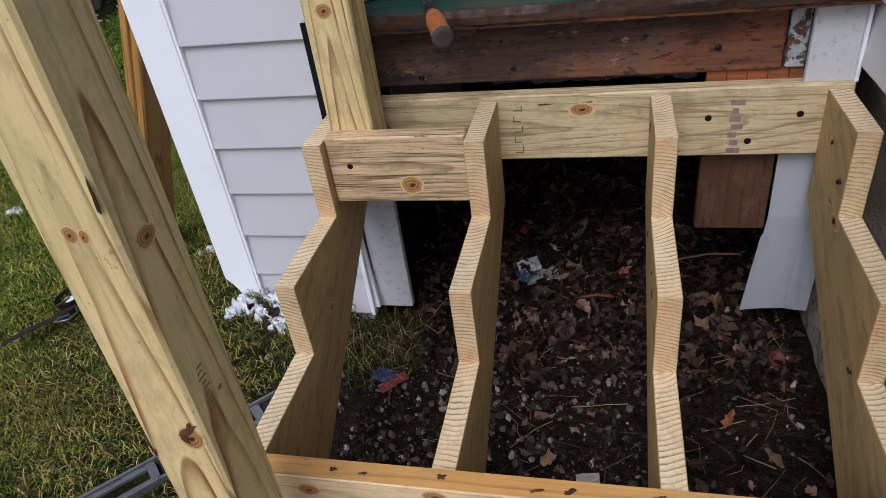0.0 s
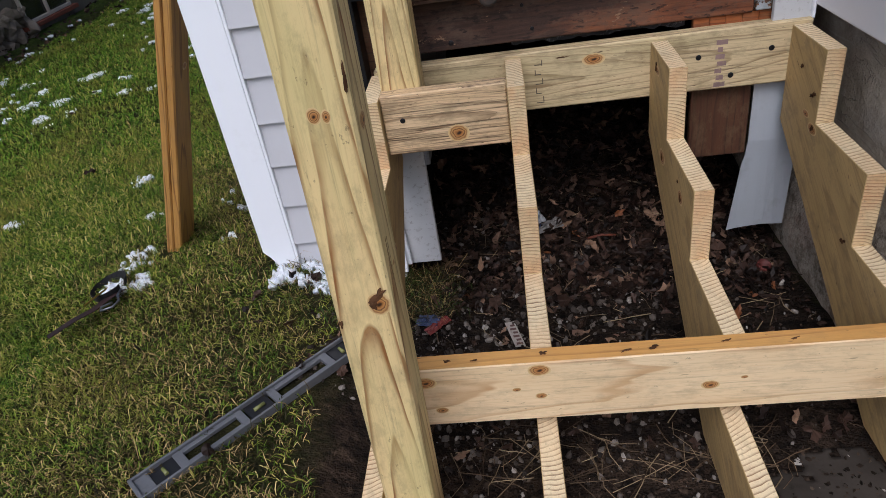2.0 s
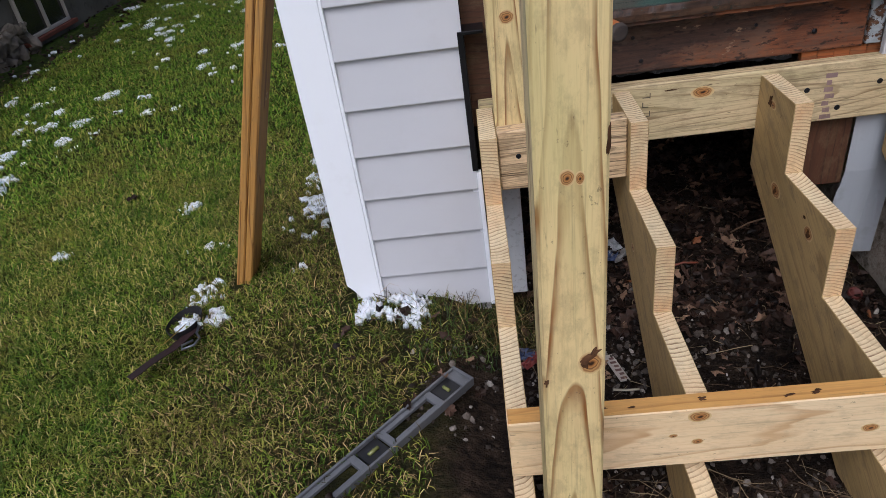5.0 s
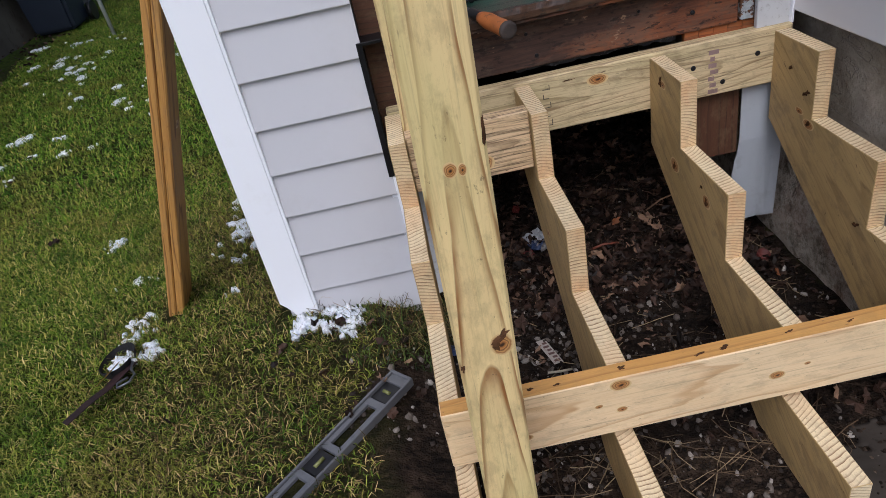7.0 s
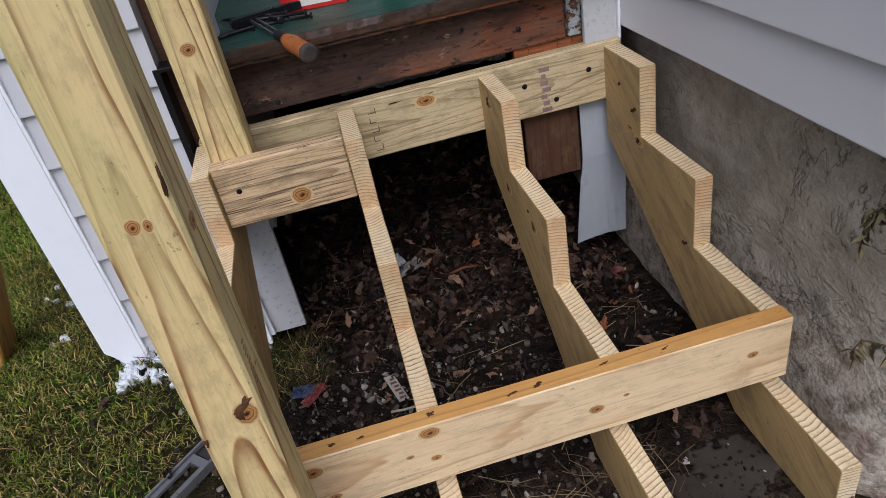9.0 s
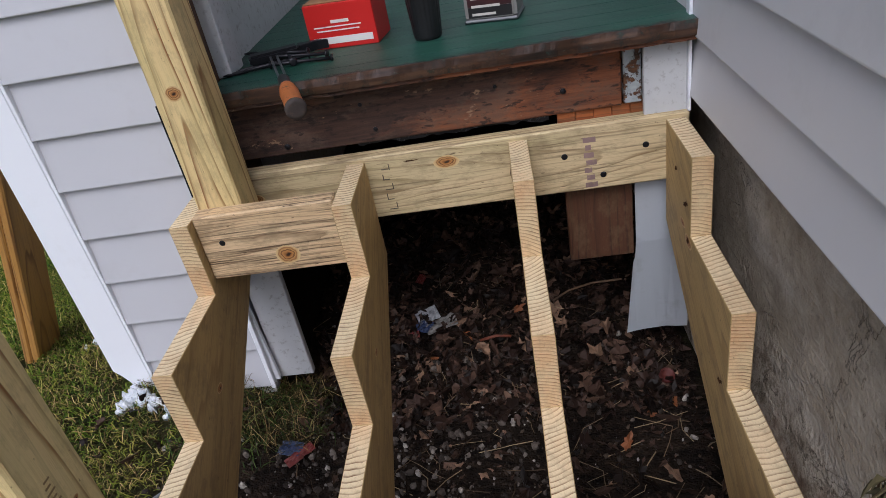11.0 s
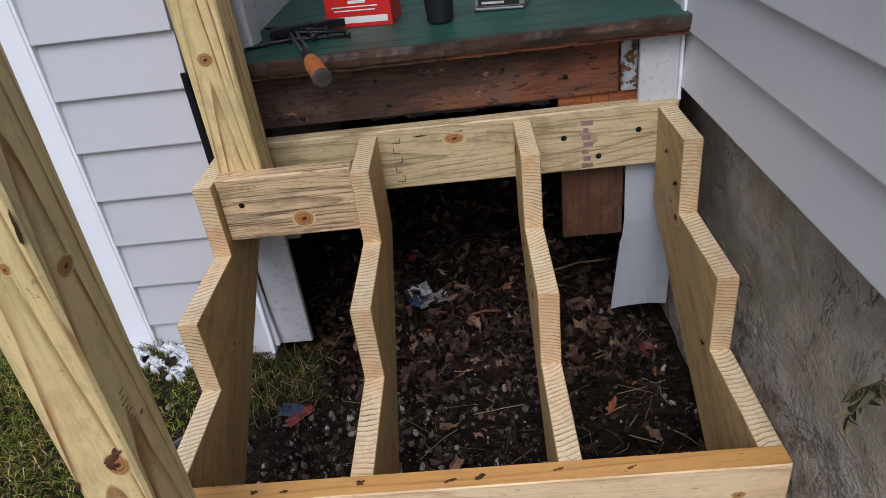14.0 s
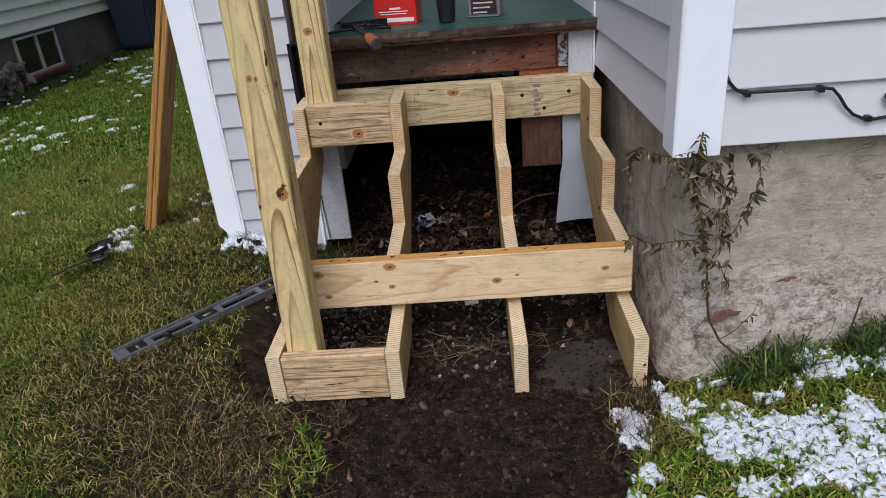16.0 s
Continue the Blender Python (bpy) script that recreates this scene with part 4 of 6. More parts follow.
    for k, (x, y, s, st) in enumerate(((-0.15, -0.489, 0.004, 2), (-0.10, -0.492, 0.003, 3), (0.02, -0.485, 0.007, 1.3), (0.16, -0.494, 0.004, 3), (0.21, -0.490, 0.005, 2.6), (0.33, -0.486, 0.003, 3), (0.44, -0.492, 0.003, 2.5))):
        bark(rb, (x, y, 0.3172), (0, 0, 1), s * 0.72, st * 1.2, 4 * k, k)
    for k, (x, z, s) in enumerate(((0.668, 0.070, 0.004), (0.672, 0.030, 0.006))):
        bark(d, (x, -0.702, z), (0, -1, 0), s, 1.5, 70, 11 + k)
    for k, (y, z, s) in enumerate(((0.03, 0.52, 0.006), (0.10, 0.56, 0.004), (-0.20, 0.30, 0.005))):
        bark(d, (STRINGER_X[3], y, z), (-1, 0, 0), s, 2.2, 30, 20 + k)
    bark(c, (STRINGER_X[2], 0.115, 0.588), (-1, 0, 0), 0.010, 1.4, 80, 31)
    bark(low, (-0.15, -0.701, 0.06), (0, -1, 0), 0.0022, 12.0, 4, 33)
    bark(low, (-0.07, -0.701, 0.030), (0, -1, 0), 0.0018, 14.0, -3, 35)
    bark(led, (0.13, LEDGER_Y, 0.615), (0, -1, 0), 0.0018, 9.0, 3, 36)
    for name, y0, h0, h1, label in (("newel_post", -0.6625, 0.004, 1.75, "tall treated pine post at the foot of the stair"), ("newel_post", 0.0590, 0.50, 1.75, "treated pine post behind the top blocking board")):
        p = board(name, xi + (0.009 if h0 < 0.1 else 0.001), xi + (0.092 if h0 < 0.1 else 0.090), y0, y0 + 0.087, h0, h1, W_POST, along="z", bevel=0.004)
        tagged(p, label, "post", "newel posts")
        if h0 < 0.1:
            c = Vector((xi + 0.05, y0 + 0.0445, 0))
            p.matrix_basis = Matrix.Translation(c) @ pose(0, 0, 0, 0, 0.9, 0) @ Matrix.Translation(-c) @ p.matrix_basis
        if h0 < 0.1:
            knot(p, (-0.219, y0, 0.864), (0, -1, 0), 0.011, 0.8)
            knot(p, (-0.205, y0, 0.862), (0, -1, 0), 0.009, 0.6)
            knot(p, (-0.196, y0, 0.590), (0, -1, 0), 0.019, 0.9)
            bark(p, (-0.194, y0, 0.606), (0, -1, 0), 0.0060, 2.6, 40, 3)
            bark(p, (-0.203, y0, 0.592), (0, -1, 0), 0.005, 1.8, 100, 5)
            bark(p, (-0.255, y0, 0.56), (0, -1, 0), 0.003, 1.8, 90, 6)
            bark(p, (-0.174, y0, 0.905), (0, -1, 0), 0.0022, 8.0, 88, 7)
            knot(p, (-0.198, y0, 0.035), (0, -1, 0), 0.012, 0.9)
            knot(p, (-0.1725, y0 + 0.035, 0.84), (1, 0, 0), 0.012, 1.4)
            knot(p, (-0.1762, y0 + 0.050, 0.622), (1, 0, 0), 0.004, 1.4)
            faint = plain("worn_pencil_ink", srgb(142, 118, 78), 0.7, vary=0.2, scale=80)
            for k in range(9):
                z = 0.612 + 0.0075 * k
                bar = part("stamp_bar", box(-0.0004, 0.0004, -0.007 + 0.002 * (k % 3), 0.007 - 0.003 * (k % 2), -0.0011, 0.0011), faint, p)
                bar.matrix_basis = p.matrix_basis.inverted() @ Matrix.Translation((-0.186 + 0.0157 * z + 0.0004, y0 + 0.030, z)) @ pose(0, 0, 0, 0, 0.9, 0)
        else:
            knot(p, (-0.236, y0, 0.857), (0, -1, 0), 0.014, 1.2)


stair()


# ---- loose things by the stair ----
def lean_boards():
    """Two planks stood together against the side of the house."""
    d = Vector((0.31, 0.0, 0.95)).normalized()
    side = Vector((d.z, 0, -d.x))
    for k in range(2):
        base = Vector((-1.102, 0.33, 0.068)) + side * (0.0115 + 0.0235 * k) + Vector((0, 0.0575, 0))
        m = Matrix((( d.x, 0, side.x, 0), (d.y, 1, side.y, 0), (d.z, 0, side.z, 0), (0, 0, 0, 1)))
        ln = 1.20 - 0.02 * k
        bm = box(0, ln, -0.0575, 0.0575, -0.011, 0.011, 0.004)
        ob = link("leaning_plank", bm, W_LEAN, matrix=Matrix.Translation(base) @ m)
        tagged(ob, "amber pine plank leaning upright against the house side", "plank", "leaning planks")
        knot(ob, base + d * 0.62 + side * 0.011 + Vector((0, 0.02, 0)), side, 0.010)


lean_boards()


def spirit_level():
    """An aluminium beam level lying on its side: two flanges, a web with slots, three vials."""
    ang = math.degrees(math.atan2(0.410, 0.384))
    alu = plain("grey_aluminium", srgb(106, 108, 112), 0.5, 0.3, vary=0.15, scale=40, dirt=srgb(70, 66, 60), dirt_amount=0.4)
    vial = plain("yellow_green_vial", srgb(116, 120, 70), 0.15, vary=0.1)
    ob = holder("spirit_level")
    ob.matrix_basis = Matrix.Translation((-0.612, -0.330, 0.074)) @ pose(0, 0, 0, 2, 0, ang)
    tagged(ob, "grey aluminium spirit level lying on its side in the grass", "spirit level")
    L, H, T = 0.29, 0.030, 0.012
    for s in (-1, 1):
        part("flange", box(-L, L, s * H - 0.003, s * H + 0.003, -T, T, 0.001), alu, ob)
    for a, b in ((-L, -0.255), (-0.20, -0.180), (-0.052, -0.034), (0.034, 0.052), (0.180, 0.20), (0.262, L)):
        part("web", box(a, b, -H + 0.003, H - 0.003, -0.004, 0.006, 0.001), alu, ob)
    for a, b in ((-0.18, -0.052), (0.052, 0.18)):
        for s in (-1, 1):
            part("web", box(a, b, s * 0.0205 - 0.006, s * 0.0205 + 0.006, -0.004, 0.006, 0.001), alu, ob)
    for x, up in ((-0.2275, True), (0.0, False), (0.2325, True)):
        w = part("vial_housing", box(x - 0.029, x + 0.029, -H + 0.003, H - 0.003, -0.005, 0.002, 0.001), BLACK, ob, "black plastic vial window")
        part("vial", rod([(x, -0.010, 0.004), (x, 0.010, 0.004)] if up else [(x - 0.014, 0, 0.004), (x + 0.014, 0, 0.004)], 0.0045, 10), vial, w, "yellow-green liquid vial")
    for s in (-1, 1):
        part("end_cap", box(s * L - 0.004, s * L + 0.004, -H - 0.003, H + 0.003, -T, T, 0.001), alu, ob)


spirit_level()


def strap():
    """A ratchet strap dropped in the grass, with its hook."""
    ob = holder("ratchet_strap", (-1.22, 0.14, 0.09))
    tagged(ob, "black ratchet strap with a steel hook lying on the lawn", "strap")
    web = plain("black_webbing", srgb(16, 15, 17), 0.8, vary=0.3, scale=80, bump=0.4)
    red = plain("dark_red_webbing", srgb(36, 15, 16), 0.8, vary=0.6, scale=80, bump=0.4)

    def ribbon(name, pts, width, material, label="", stand=0.9):
        bm = bmesh.new()
        rows = []
        pts = [Vector(p) for p in pts]
        for i, p in enumerate(pts):
            d = (pts[min(i + 1, len(pts) - 1)] - pts[max(i - 1, 0)]).normalized()
            u = Vector((-d.y, d.x, stand)).normalized() * width / 2
            rows.append([bm.verts.new(p - u), bm.verts.new(p + u)])
        for a, b in zip(rows, rows[1:]):
            bm.faces.new((a[0], a[1], b[1], b[0]))
        ex = bmesh.ops.extrude_face_region(bm, geom=list(bm.faces))
        bmesh.ops.translate(bm, verts=[v for v in ex["geom"] if isinstance(v, bmesh.types.BMVert)], vec=(0.001, 0.0015, 0.002))
        p = part(name, bm, material, ob, label)
        p.matrix_basis = ob.matrix_basis.inverted()
    cx, cy, z = -1.178, 0.135, 0.122
    ribbon("webbing_loop", [(cx + 0.048 * math.cos(a), cy + 0.056 * math.sin(a), z + 0.010 * math.cos(a)) for a in np.linspace(0.0, 5.9, 26)], 0.024, web, "", -4.0)
    ribbon("webbing", [(-1.132, 0.115, 0.122), (-1.152, 0.07, 0.126), (-1.178, 0.03, 0.121), (-1.212, -0.01, 0.122), (-1.262, -0.062, 0.112)], 0.044, red, "dark red and black webbing tail", 0.3)
    ribbon("webbing_tag", [(-1.160, 0.10, 0.142), (-1.178, 0.065, 0.140), (-1.200, 0.035, 0.134)], 0.016, plain("yellow_webbing", srgb(150, 124, 48), 0.8), "yellow webbing tag")
    hook = rod([(-1.128, 0.11, 0.130), (-1.122, 0.075, 0.132), (-1.108, 0.055, 0.130), (-1.116, 0.030, 0.128), (-1.146, 0.018, 0.126), (-1.150, 0.032, 0.128), (-1.122, 0.045, 0.132)], 0.0035, 8)
    part("hook", hook, STEEL, ob, "steel wire hook").matrix_basis = ob.matrix_basis.inverted()


strap()


# ---- things on the porch ----
def red_box():
    z = PORCH_Z
    ob = holder("cardboard_box")
    ob.matrix_basis = Matrix.Translation((0.023, 0.415, z)) @ pose(0, 0, 0, 0, 0, -8)
    tagged(ob, "red cardboard fastener box with a white stripe on the porch", "box")
    red = plain("red_printed_card", srgb(196, 34, 30), 0.4, vary=0.05)
    white = plain("white_print", srgb(228, 226, 222), 0.45, vary=0.03)
    part("carton", box(-0.076, 0.076, -0.05, 0.05, 0, 0.092, 0.0015), red, ob)
    part("lid_flap", box(-0.074, 0.074, -0.046, 0.046, 0.0922, 0.095, 0.001), plain("tan_card", srgb(150, 112, 76), 0.7), ob, "tan open cardboard flap")
    part("label_stripe", box(-0.066, 0.066, -0.0508, -0.049, 0.010, 0.024), white, ob, "white printed stripe")
    for k, (a, b) in enumerate(((-0.055, 0.040), (-0.060, 0.045), (-0.02, 0.02))):
        part("print_bar", box(a, b, -0.0507, -0.049, 0.036 + 0.008 * k, 0.0385 + 0.008 * k + 0.004 * (k == 2)), white, ob)


red_box()


def cup():
    bm = bmesh.new()
    n = 48
    rings = []
    for r, h in ((0.0, 0.0), (0.026, 0.0), (0.029, 0.006), (0.036, 0.115), (0.039, 0.117), (0.039, 0.124), (0.035, 0.124), (0.028, 0.012), (0.0, 0.010)):
        rings.append([bm.verts.new(((r + (0.0008 if k % 2 and 0.006 < h < 0.116 and r > 0.028 else 0)) * math.cos(2 * math.pi * k / n), (r + (0.0008 if k % 2 and 0.006 < h < 0.116 and r > 0.028 else 0)) * math.sin(2 * math.pi * k / n), h)) for k in range(n)])
    for a, b in zip(rings, rings[1:]):
        for k in range(n):
            bm.faces.new((a[k], a[(k + 1) % n], b[(k + 1) % n], b[k]))
    bmesh.ops.remove_doubles(bm, verts=bm.verts, dist=1e-5)
    bmesh.ops.recalc_face_normals(bm, faces=bm.faces)
    tagged(link("tumbler", bm, BLACK, matrix=Matrix.Translation((0.198, 0.330, PORCH_Z))), "black ribbed plastic tumbler standing on the porch", "cup")


cup()


def tin():
    ob = holder("fastener_tin")
    ob.matrix_basis = Matrix.Translation((0.338, 0.415, PORCH_Z)) @ pose(0, 0, 0, 0, 0, -12)
    tagged(ob, "square fastener tub with a dark printed label on the porch", "tub")
    part("body", box(-0.055, 0.055, -0.045, 0.045, 0.002, 0.096, 0.008, seg=2), plain("grey_tub", srgb(134, 132, 130), 0.35, vary=0.05), ob)
    part("rim", box(-0.057, 0.057, -0.047, 0.047, 0.0, 0.008, 0.003), STEEL, ob)
    part("label_panel", box(-0.046, 0.046, -0.0458, -0.044, 0.034, 0.086), plain("maroon_label", srgb(58, 26, 30), 0.4), ob, "dark maroon printed label")
    part("label_panel", box(-0.046, 0.046, -0.0458, -0.044, 0.012, 0.0335), plain("black_label", srgb(30, 28, 30), 0.4), ob, "black printed label strip")
    white = plain("pale_print", srgb(206, 202, 196), 0.4)
    for k in range(3):
        part("print_bar", box(-0.038, 0.012 + 0.01 * k, -0.0462, -0.0445, 0.016 + 0.016 * k, 0.021 + 0.016 * k), white, ob)


tin()


def hammer():
    """A long-handled hammer whose grip hangs out over the porch edge."""
    butt, head = Vector((-0.018, 0.026, 0.806)), Vector((-0.140, 0.350, 0.838))
    d = (head - butt).normalized()
    m = Matrix.Translation(butt) @ d.to_track_quat("Z", "Y").to_matrix().to_4x4()
    ob = holder("hammer")
    ob.matrix_basis = m
    tagged(ob, "old hammer with a worn orange grip over the porch edge", "hammer")
    grip = plain("worn_orange_grip", srgb(168, 98, 46), 0.6, vary=0.3, scale=60, bump=0.4, dirt=srgb(64, 50, 42), dirt_amount=1.0)
    part("grip", lathe([(0.0160, 0.006), (0.0182, 0.012), (0.0172, 0.05), (0.0180, 0.080), (0.0150, 0.105), (0.0120, 0.116)], 18), grip, ob)
    part("butt_cap", lathe([(0.0130, 0.0), (0.0190, 0.001), (0.0196, 0.008), (0.0178, 0.0125)], 18), plain("worn_black_rubber", srgb(64, 56, 52), 0.8, vary=0.4, scale=90, dirt=srgb(120, 92, 70), dirt_amount=0.5), ob, "scuffed black rubber butt")
    part("ferrule", lathe([(0.0112, 0.111), (0.0120, 0.115), (0.0118, 0.155), (0.0095, 0.162)], 16), BLACK, ob)
    for s in (-1, 1):
        part("shaft_bar", box(s * 0.0065 - 0.0022, s * 0.0065 + 0.0022, -0.004, 0.004, 0.16, 0.30, 0.001), STEEL, ob)
    part("hammer_head", box(-0.055, 0.05, -0.011, 0.011, 0.295, 0.322, 0.005, seg=2), BLACK_STEEL, ob)
    part("claw", prism([(-0.055, 0.298), (-0.055, 0.318), (-0.095, 0.312), (-0.118, 0.298), (-0.095, 0.304)], "y", -0.010, 0.010, 0.001), BLACK_STEEL, ob)


hammer()
for k, (x, y, a, ln, z) in enumerate(((-0.115, 0.285, 12, 0.13, 0.010), (-0.085, 0.300, -9, 0.15, 0.016), (-0.150, 0.300, 22, 0.10, 0.008), (-0.060, 0.275, 3, 0.12, 0.008), (-0.075, 0.262, -70, 0.07, 0.020), (-0.120, 0.320, -14, 0.14, 0.022), (-0.175, 0.275, 8, 0.09, 0.006))):
    sc = holder("timber_screw")
    sc.matrix_basis = Matrix.Translation((x, y, PORCH_Z + z)) @ pose(0, 0, 0, 0, 90 + (3 if k % 2 else -2), a)
    tagged(sc, "long black timber screw in a loose heap on the porch", "screw", "loose screws")
    part("shank", lathe([(0.0012, -ln / 2 - 0.006), (0.0038, -ln / 2 + 0.004), (0.0040, 0.0), (0.0034, 0.002), (0.0034, ln / 2)], 10), BLACK_STEEL, sc)
    part("screw_head", lathe([(0.0034, ln / 2), (0.0085, ln / 2 + 0.002), (0.0080, ln / 2 + 0.005), (0.004, ln / 2 + 0.0055)], 12), BLACK_STEEL, sc)


# ---- cable on the bay ----
def cable():
    y = FRONT_Y - 0.010
    pts = [(0.790, y + 0.004, 0.815), (0.801, y, 0.793), (0.814, y, 0.778), (0.831, y, 0.769), (0.847, y, 0.769), (0.928, y, 0.768), (0.997, y, 0.767), (1.014, y, 0.764), (1.031, y, 0.746), (1.047, y, 0.723), (1.065, y, 0.706), (1.087, y, 0.696), (1.108, y, 0.693), (1.15, y, 0.698), (1.3, y, 0.71), (1.7, y, 0.72)]
    ob = link("wall_cable", rod(pts, 0.0036, 8), BLACK)
    tagged(ob, "black cable clipped along the pale vinyl siding", "cable")
    for x, z in ((0.840, 0.768), (0.990, 0.767), (1.098, 0.697)):
        part("clip", box(x - 0.006, x + 0.006, y - 0.006, y + 0.012, z - 0.008, z + 0.004, 0.001), BLACK, ob, "black nail-in cable clip")
    part("connector", rod([(1.125, y - 0.004, 0.745), (1.150, y - 0.004, 0.730)], 0.009, 10), BLACK, ob)


cable()


# ---- neighbouring house across the lawn ----
def neighbour():
    x = -3.70
    wall = tagged(link("neighbour_house", box(x - 0.3, x, 1.0, 9.0, -0.1, 0.51), plain("dark_grey_foundation", srgb(104, 99, 90), 0.9, vary=0.3, scale=12, bump=0.8, dirt=srgb(48, 45, 40), dirt_amount=0.6)),
                  "neighbouring house with olive-grey siding above a dark foundation", "house")
    side = plain("olive_cream_siding", srgb(224, 222, 200), 0.5, vary=0.05, scale=8, dirt=srgb(140, 136, 118), dirt_amount=0.3)
    part("siding_wall", box(x - 0.3, x + 0.002, 1.0, 9.0, 0.513, 4.8), side, wall)
    for k in range(42):
        z = 0.515 + 0.102 * k
        part("siding_board", prism([(x + 0.003, z), (x + 0.030, z - 0.004), (x + 0.032, z + 0.006), (x + 0.008, z + 0.105), (x + 0.003, z + 0.105)], "y", 1.0, 9.0), side, wall)
    dark = plain("dark_window_glass", srgb(30, 30, 32), 0.15, vary=0.2)
    white = plain("weathered_white_frame", srgb(166, 160, 150), 0.55, vary=0.1)
    win = part("window", box(x + 0.001, x + 0.012, 3.90, 4.52, 0.17, 0.465), dark, wall, "small two-pane basement window")
    for a, b, c, d in ((3.88, 4.54, 0.145, 0.17), (3.88, 4.54, 0.465, 0.483), (3.88, 3.897, 0.17, 0.465), (4.523, 4.54, 0.17, 0.465), (4.20, 4.222, 0.17, 0.465)):
        part("window_frame", box(x + 0.002, x + 0.035, a, b, c, d, 0.003), white, win)
    part("window_sill", box(x + 0.002, x + 0.06, 3.82, 4.60, 0.11, 0.143, 0.004), plain("red_brick_sill", srgb(110, 66, 54), 0.85, vary=0.2), win, "weathered reddish sill")
    stone = plain("crumbled_stone", srgb(112, 104, 94), 0.9, vary=0.4, scale=30, bump=0.6)
    rnd = random.Random(5)
    for k in range(34):
        bm = bmesh.new()
        bmesh.ops.create_icosphere(bm, subdivisions=2, radius=1)
        s = rnd.uniform(0.025, 0.07)
        for v in bm.verts:
            v.co = v.co.lerp(v.co / max(abs(q) for q in v.co), 0.75) * (1 + 0.5 * noise.noise(v.co * 1.1 + Vector((k * 7, 0, 0))))
            v.co = Vector((v.co.x * s * 0.7, v.co.y * s, v.co.z * s * 0.8))
        part("rubble_stone", bm, stone, wall).matrix_basis = Matrix.Translation((x + rnd.uniform(0, 0.05), 3.1 + rnd.uniform(0, 0.8), 0.06 + rnd.uniform(0, 1) ** 1.6 * 0.22)) @ pose(0, 0, 0, rnd.uniform(0, 90), rnd.uniform(0, 90), rnd.uniform(0, 90))
    pipe = holder("gas_riser", (-3.30, 2.62, 0.06))
    tagged(pipe, "gas riser with a yellow sleeve beside the neighbouring foundation", "pipe")
    for name, pts, r, mt, lb in (("sleeve", [(0, 0, 0.0), (-0.02, 0, 0.22)], 0.034, plain("yellow_sleeve", srgb(214, 172, 24), 0.5), "yellow plastic sleeve"), ("collar", [(-0.02, 0, 0.22), (-0.026, 0, 0.30)], 0.036, BLACK, "black rubber collar"),
                                 ("riser_pipe", [(-0.026, 0, 0.30), (-0.03, 0, 0.56), (-0.12, 0, 0.66), (-0.36, 0, 0.70)], 0.024, plain("grey_pipe", srgb(110, 118, 118), 0.5, 0.3), ""), ("valve", [(-0.028, -0.05, 0.44), (-0.028, 0.06, 0.44)], 0.030, BLACK, "dark iron valve")):
        part(name, rod(pts, r, 14), mt, pipe, lb)
    part("meter", box(-0.38, -0.12, -0.18, 0.22, 0.62, 0.95, 0.03, seg=2), plain("blue_grey_meter", srgb(70, 84, 96), 0.5), pipe, "blue-grey gas meter body")
    bin_ = holder("wheelie_bin", (-3.40, 5.80, 0.07))
    tagged(bin_, "dark navy plastic rubbish bin beside the neighbouring house", "bin")
    navy = plain("navy_plastic", srgb(34, 42, 56), 0.5, vary=0.1)
    bm = box(-0.24, 0.24, -0.27, 0.27, 0.02, 0.95)
    for v in bm.verts:
        if v.co.z < 0.5:
            v.co.x *= 0.8
            v.co.y *= 0.8
    bmesh.ops.bevel(bm, geom=list(bm.edges), offset=0.03, segments=2, affect="EDGES")
    part("body", bm, navy, bin_)
    part("lid", box(-0.27, 0.27, -0.31, 0.30, 0.952, 1.02, 0.02, seg=2), navy, bin_)
    for s in (-1, 1):
        part("wheel", rod([(s * 0.24 - 0.02, 0.22, 0.09), (s * 0.24 + 0.02, 0.22, 0.09)], 0.09, 20), BLACK, bin_)
    pole = tagged(link("marker_pole", rod([(-2.66, 4.98, 0.03), (-2.68, 5.0, 1.3)], 0.017, 12), plain("white_pipe", srgb(196, 200, 198), 0.45)), "thin white plastic pole standing in the lawn", "pole")
    part("pole_cap", lathe([(0.019, 1.29), (0.019, 1.31), (0.01, 1.32)], 12), BLACK, pole).matrix_basis = Matrix.Translation((-2.68, 5.0, 0))


neighbour()


# ---- litter, stones and growth ----
rng = np.random.default_rng(11)


def in_bed(x, y):
    """Whether a place lies in the bare dirt below and before the stair."""
    r = 0.10 * noise.noise((x * 5, y * 5, 7)) + 0.05 * noise.noise((x * 14, y * 14, 2))
    lo = -0.40 + 0.28 * smooth(-0.60, -0.95, y) - 0.10 * smooth(-0.70, -0.45, y) * (1 - smooth(-0.12, 0.02, y))
    hi = 0.70 - 0.16 * smooth(-0.7, -1.1, y)
    return lo + r < x < hi + r and y > -1.45 + 2 * r


def indoors(x, y):
    return (x > -0.735 and y > 0.175 and x < -0.30) or (x > 0.70 and y > -0.70) or (-0.35 < x < 0.75 and y > 0.1) or x < -3.68


